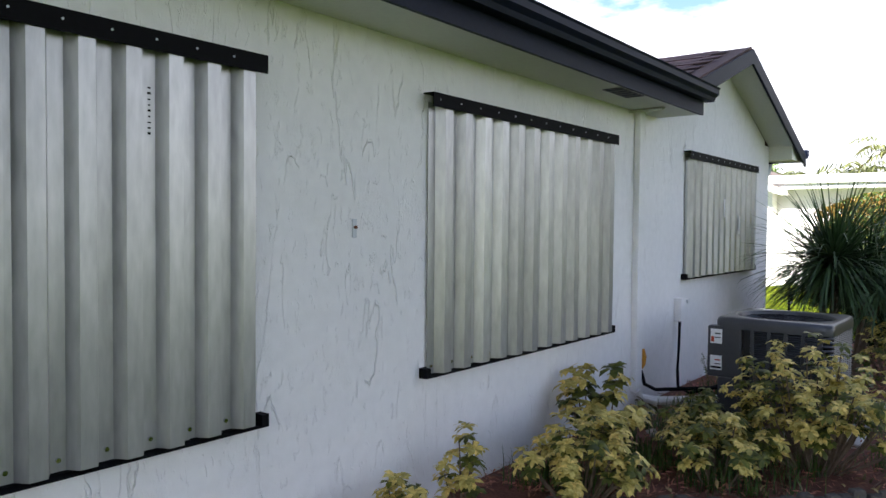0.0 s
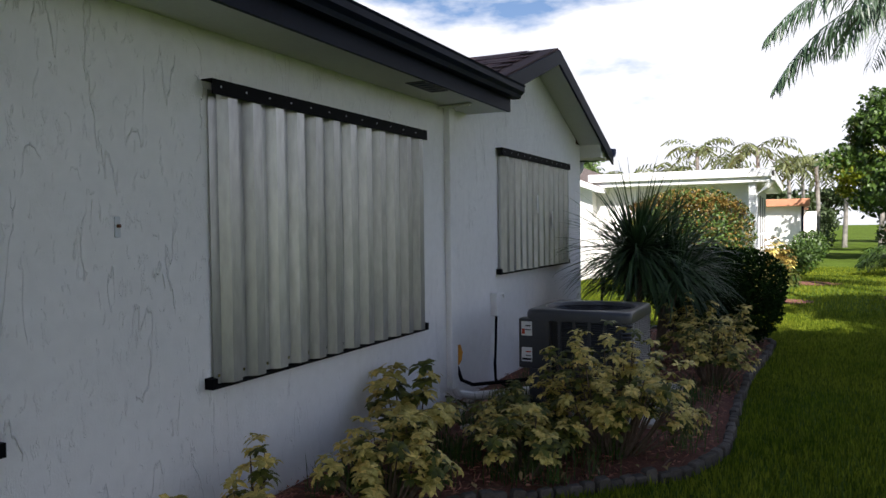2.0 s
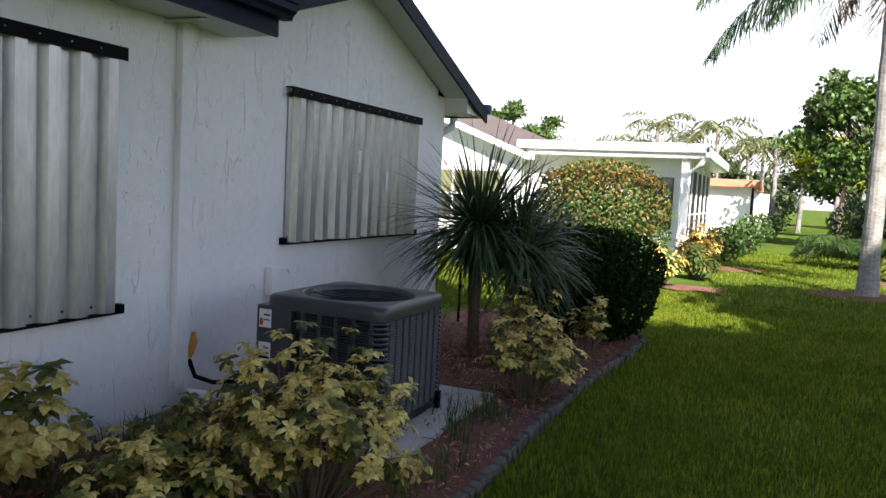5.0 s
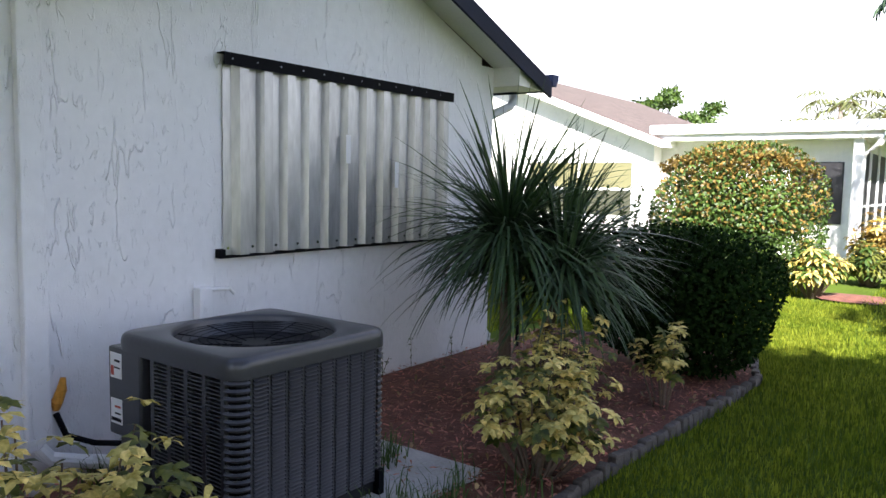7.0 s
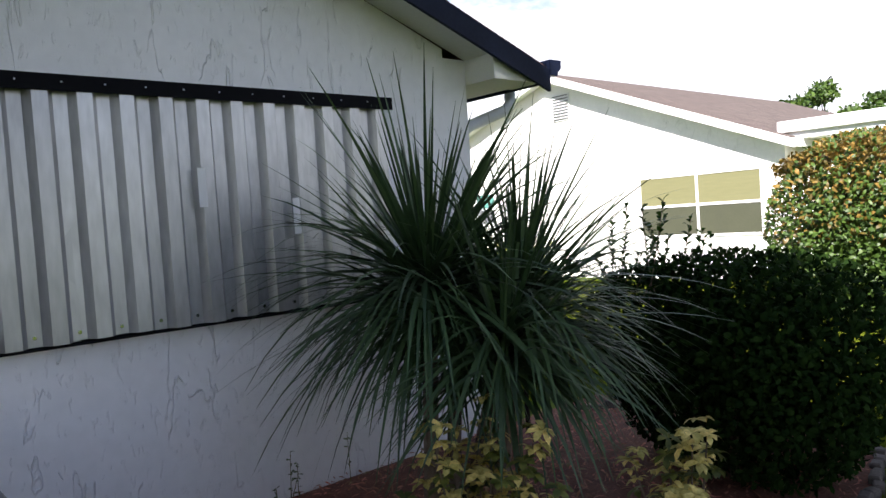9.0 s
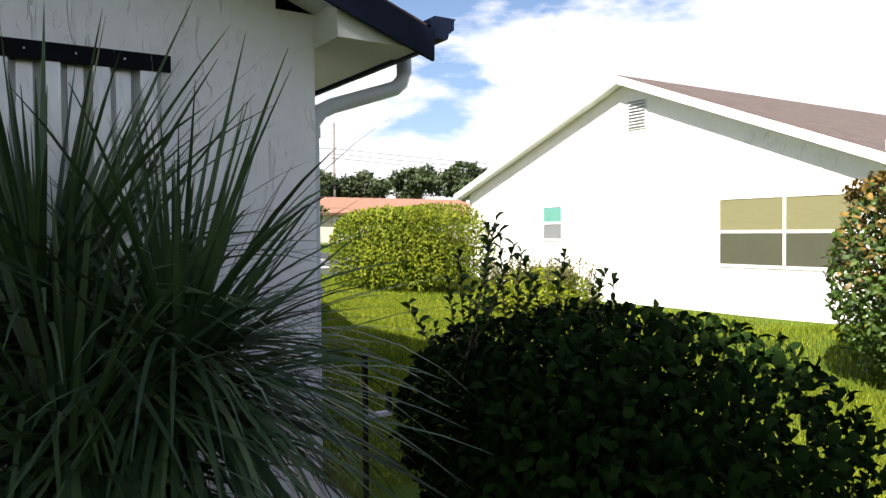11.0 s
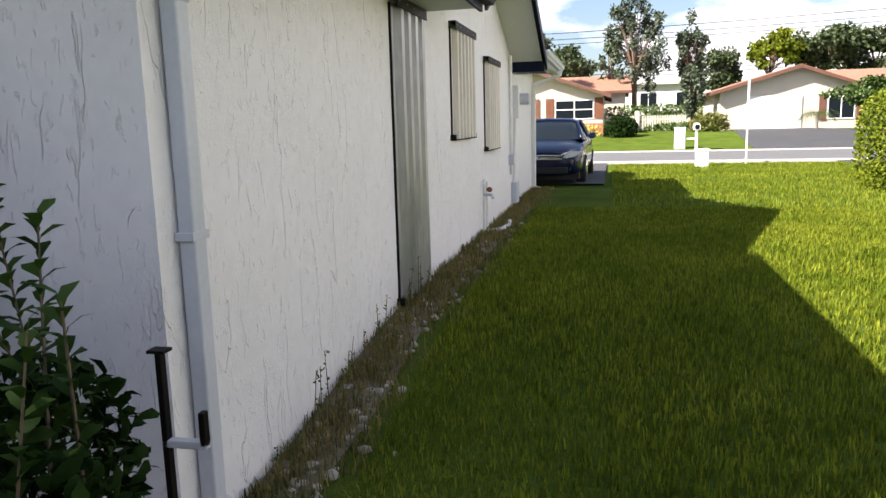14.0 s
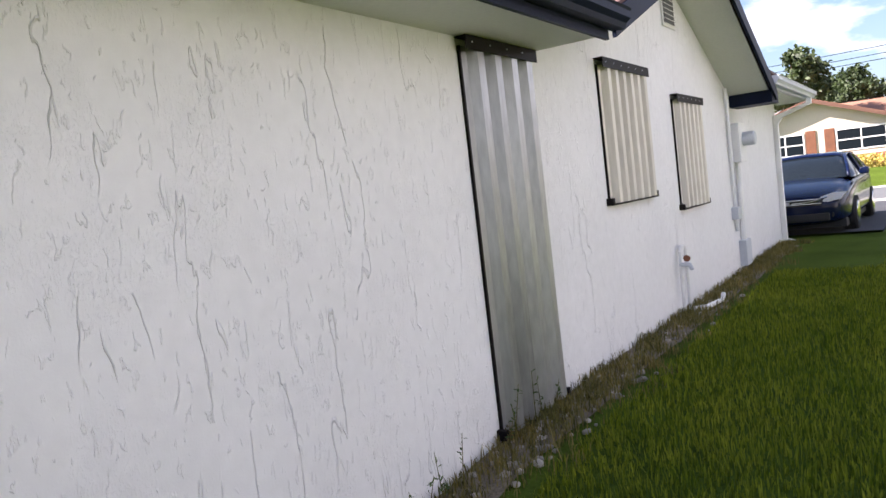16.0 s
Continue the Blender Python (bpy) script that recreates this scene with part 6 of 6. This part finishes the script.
for k, (z, dy) in enumerate(((9.0, 0), (8.5, 0.5), (8.1, 0), (5.6, 0), (5.3, 0))):
    for y1 in (-50, 110):
        pts = []
        for j in range(13):
            t = j / 12
            pts.append((-60 + 0.1 * k, 34.2 + dy + (y1 - 34.2) * t, z - 4 * 0.9 * t * (1 - t)))
        part("wire", tube(pts, 0.022, 4), BLACK, up)
for y in (-50, 110):
    u2 = thing("utility_pole", "tall grey utility pole carrying the wires", "utility pole")
    part("pole", tube([(-60, y, 0.2), (-60, y, 11.4)], [0.17, 0.11], 10), PALM_BARK, u2)


# ---- the car ----
def car():
    c = thing("car", "dark navy blue saloon car parked in the driveway", "car", at=(-15.40, 7.06, ground_z(-15.4, 6.9) + 0.035))
    c.rotation_euler, c.scale = (0, 0, radians(-1.5)), (1.0, 1.02, 0.94)
    # stations from the nose back: x, half width, belt height, sill height
    st = [(2.40, 0.60, 0.62, 0.24), (2.32, 0.78, 0.70, 0.20), (2.0, 0.89, 0.80, 0.18), (1.5, 0.92, 0.90, 0.18), (0.95, 0.925, 0.97, 0.18), (0.0, 0.925, 1.0, 0.18), (-1.2, 0.925, 1.02, 0.18), (-1.8, 0.91, 1.03, 0.20), (-2.3, 0.82, 0.98, 0.26), (-2.42, 0.72, 0.78, 0.34)]
    bm = bmesh.new()
    rings = []
    for x, w, bt, sl in st:
        sec = [(w * 0.90, sl), (w * 0.985, sl + 0.14), (w, sl + 0.32), (w * 0.985, bt - 0.10), (w * 0.90, bt - 0.015), (w * 0.55, bt + 0.035), (0, bt + 0.05)]
        full = [(x, y, z) for y, z in sec] + [(x, -y, z) for y, z in sec[-2::-1]]
        rings.append([bm.verts.new(p) for p in full])
    n = len(rings[0])
    for a, b in zip(rings, rings[1:]):
        for k in range(n):
            bm.faces.new((a[k], a[(k + 1) % n], b[(k + 1) % n], b[k]))
    bm.faces.new(rings[0])
    bm.faces.new(rings[-1][::-1])
    bmesh.ops.recalc_face_normals(bm, faces=bm.faces)
    body = part("body", bm, CARBLUE, c, smooth=True)
    body.modifiers.new("rounding", "SUBSURF").render_levels = 2
    # glasshouse, roof panel and pillars
    gs = [(1.08, 0.78, 0.97), (0.62, 0.735, 1.22), (0.22, 0.67, 1.385), (-0.35, 0.65, 1.435), (-1.00, 0.65, 1.405), (-1.50, 0.69, 1.23), (-1.95, 0.74, 1.02)]
    bm = bmesh.new()
    rr = []
    for x, w, z in gs:
        rr.append([bm.verts.new(p) for p in ((x, 0.86, 0.955), (x, w, z - 0.05 if z > 1.1 else z), (x, w * 0.8, z), (x, 0, z + 0.02), (x, -w * 0.8, z), (x, -w, z - 0.05 if z > 1.1 else z), (x, -0.86, 0.955))])
    for a, b in zip(rr, rr[1:]):
        for k in range(6):
            bm.faces.new((a[k], a[k + 1], b[k + 1], b[k]))
    bmesh.ops.recalc_face_normals(bm, faces=bm.faces)
    part("glasshouse", bm, DARKGLASS, c, "dark tinted car glass", smooth=True)
    bm = bmesh.new()
    top = [[bm.verts.new((x, y, z + dz)) for y, dz in ((0.63, -0.030), (0.50, 0.010), (0.0, 0.032), (-0.50, 0.010), (-0.63, -0.030))] for x, z in ((0.24, 1.385), (-0.05, 1.425), (-0.35, 1.44), (-0.70, 1.432), (-1.04, 1.40))]
    for a, b in zip(top, top[1:]):
        for k in range(4):
            bm.faces.new((a[k], a[k + 1], b[k + 1], b[k]))
    bmesh.ops.recalc_face_normals(bm, faces=bm.faces)
    roof = part("roof_panel", bm, CARBLUE, c, smooth=True)
    roof.modifiers.new("gauge", "SOLIDIFY").thickness = 0.012
    for sg in (1, -1):
        part("pillar", tube([(1.10, sg * 0.80, 0.97), (0.62, sg * 0.735, 1.195), (0.22, sg * 0.665, 1.36), (-0.35, sg * 0.65, 1.405), (-1.0, sg * 0.65, 1.375), (-1.5, sg * 0.69, 1.20), (-1.95, sg * 0.76, 1.0)], [0.03, 0.03, 0.03, 0.025, 0.04, 0.07, 0.07], 8), CARBLUE, c, smooth=True)
        part("pillar", tube([(-0.42, sg * 0.86, 0.97), (-0.42, sg * 0.665, 1.40)], 0.03, 8), CARBLUE, c)
        part("belt_trim", tube([(0.95, sg * 0.868, 0.965), (-0.42, sg * 0.872, 0.975), (-1.6, sg * 0.865, 0.99)], 0.009, 6), CHROME, c)
        part("door_handle", box((-0.30, sg * 0.93 - 0.015, 0.80), (-0.12, sg * 0.93 + 0.015, 0.825), 0.006), CARBLUE, c)
        part("grille_wing", tube([(2.435, sg * 0.08, 0.615), (2.43, sg * 0.35, 0.625), (2.40, sg * 0.50, 0.655), (2.33, sg * 0.66, 0.72)], [0.016, 0.018, 0.022, 0.012], 6), CHROME, c)
    for sg in (1, -1):
        part("mirror", box((0.62, sg * 0.93, 0.98), (0.80, sg * 1.08, 1.11), 0.03), CARBLUE, c)
        hl = part("headlight", prism([(0.44, 0.575), (0.80, 0.64), (0.885, 0.76), (0.70, 0.765), (0.50, 0.70)], 1.95, 2.36, lambda u, v, w: (w, sg * u, v)), CHROME, c, "clear glass headlight")
        part("lens", prism([(0.46, 0.59), (0.78, 0.65), (0.86, 0.75), (0.70, 0.755), (0.51, 0.69)], 2.36, 2.368, lambda u, v, w: (w, sg * u, v)), material("lamp_glass", (0.6, 0.62, 0.65), 0.1, vary=0.1, spec=0.8), hl)
        part("fog_lamp", box((2.30, sg * 0.62 - 0.06, 0.34), (2.355, sg * 0.62 + 0.06, 0.42), 0.01), ACDARK, c)
        for x in (1.42, -1.38):
            w = part("wheel", tube([(x, sg * 0.72, 0.325), (x, sg * 0.74, 0.325), (x, sg * 0.90, 0.325), (x, sg * 0.935, 0.325)], [0.29, 0.325, 0.325, 0.30], 26), TYRE, c)
            part("rim", tube([(x, sg * 0.93, 0.325), (x, sg * 0.945, 0.325)], [0.215, 0.20], 20), CHROME, w)
    gr = part("grille", prism([(-0.50, 0.56), (0.50, 0.56), (0.56, 0.68), (-0.56, 0.68)], 2.30, 2.415, lambda u, v, w: (w, u, v)), ACDARK, c)
    for z in (0.585, 0.66):
        part("grille_bar", box((2.40, -0.52, z), (2.43, 0.52, z + 0.022), 0.005), CHROME, gr)
    part("badge", box((2.415, -0.06, 0.60), (2.436, 0.06, 0.655), 0.008), CHROME, gr)
    part("lower_intake", box((2.25, -0.62, 0.28), (2.405, 0.62, 0.42), 0.02), ACDARK, c)
    part("wiper", tube([(0.99, 0.45, 1.02), (0.80, -0.1, 1.12)], 0.008, 5), BLACK, c)
    part("underbody", box((-2.2, -0.82, 0.14), (2.1, 0.82, 0.30)), ACDARK, c)
    return c


car()

# ---- roof shingles seen from below, piece by piece ----
def shingles(roof, origin, along_v, down_v, rows, cols, tab=0.30, lap=0.14):
    """Thin tabs laid course by course on a slope, as parts of the roof."""
    o, a, d = Vector(origin), Vector(along_v).normalized(), Vector(down_v).normalized()
    n = a.cross(d)
    if n.z < 0:
        n = -n
    metas = []
    for k in range(3):
        bm = box((0.004, 0.0, 0.0), (tab - 0.004, lap + 0.03, 0.006 + 0.002 * k), 0.001)
        metas.append(mesh_of("shingle", bm, SHINGLE))
    rng = random.Random(rows * 31 + cols)
    for r in range(rows):
        for c in range(cols):
            ob = new("shingle", metas[(r * 7 + c * 3) % 3])
            ob.parent = roof
            p = o + d * (r * lap) + a * (c * tab - (tab / 2 if r % 2 else 0.0)) + n * (0.004 + 0.004 * rng.random())
            ob.matrix_local = Matrix(((a.x, d.x, n.x, p.x), (a.y, d.y, n.y, p.y), (a.z, d.z, n.z, p.z), (0, 0, 0, 1))) @ Matrix.Rotation(radians(2.0), 4, "X")


shingles(bpy.data.objects["roof_wing_south"], (0.0, 5.0, 3.195), (-1, 0, 0), (0, -2.4, -0.87), 17, 11)
shingles(bpy.data.objects["roof_main_back"], (-6.55, 7.2, 3.435), (0, -1, 0), (2.80, 0, -1.08), 20, 7)

# rubble where the pipe cover ends
rng = random.Random(55)
for k in range(26):
    ob = new("pebble", pms[k % 6])
    q = rng.uniform(0.03, 0.075)
    ob.scale = (q, q, q * 0.8)
    x, y = 0.08 + 0.5 * rng.random() ** 2, 1.9 + 1.35 * rng.random()
    ob.location = (x, y, ground_z(x, y) + 0.04)
    ob.rotation_euler = (rng.uniform(-.4, .4), rng.uniform(-.4, .4), rng.uniform(0, 6.28))
    tagged(ob, "grey rubble stone on the soil by the wall", "stone", "rubble stones")
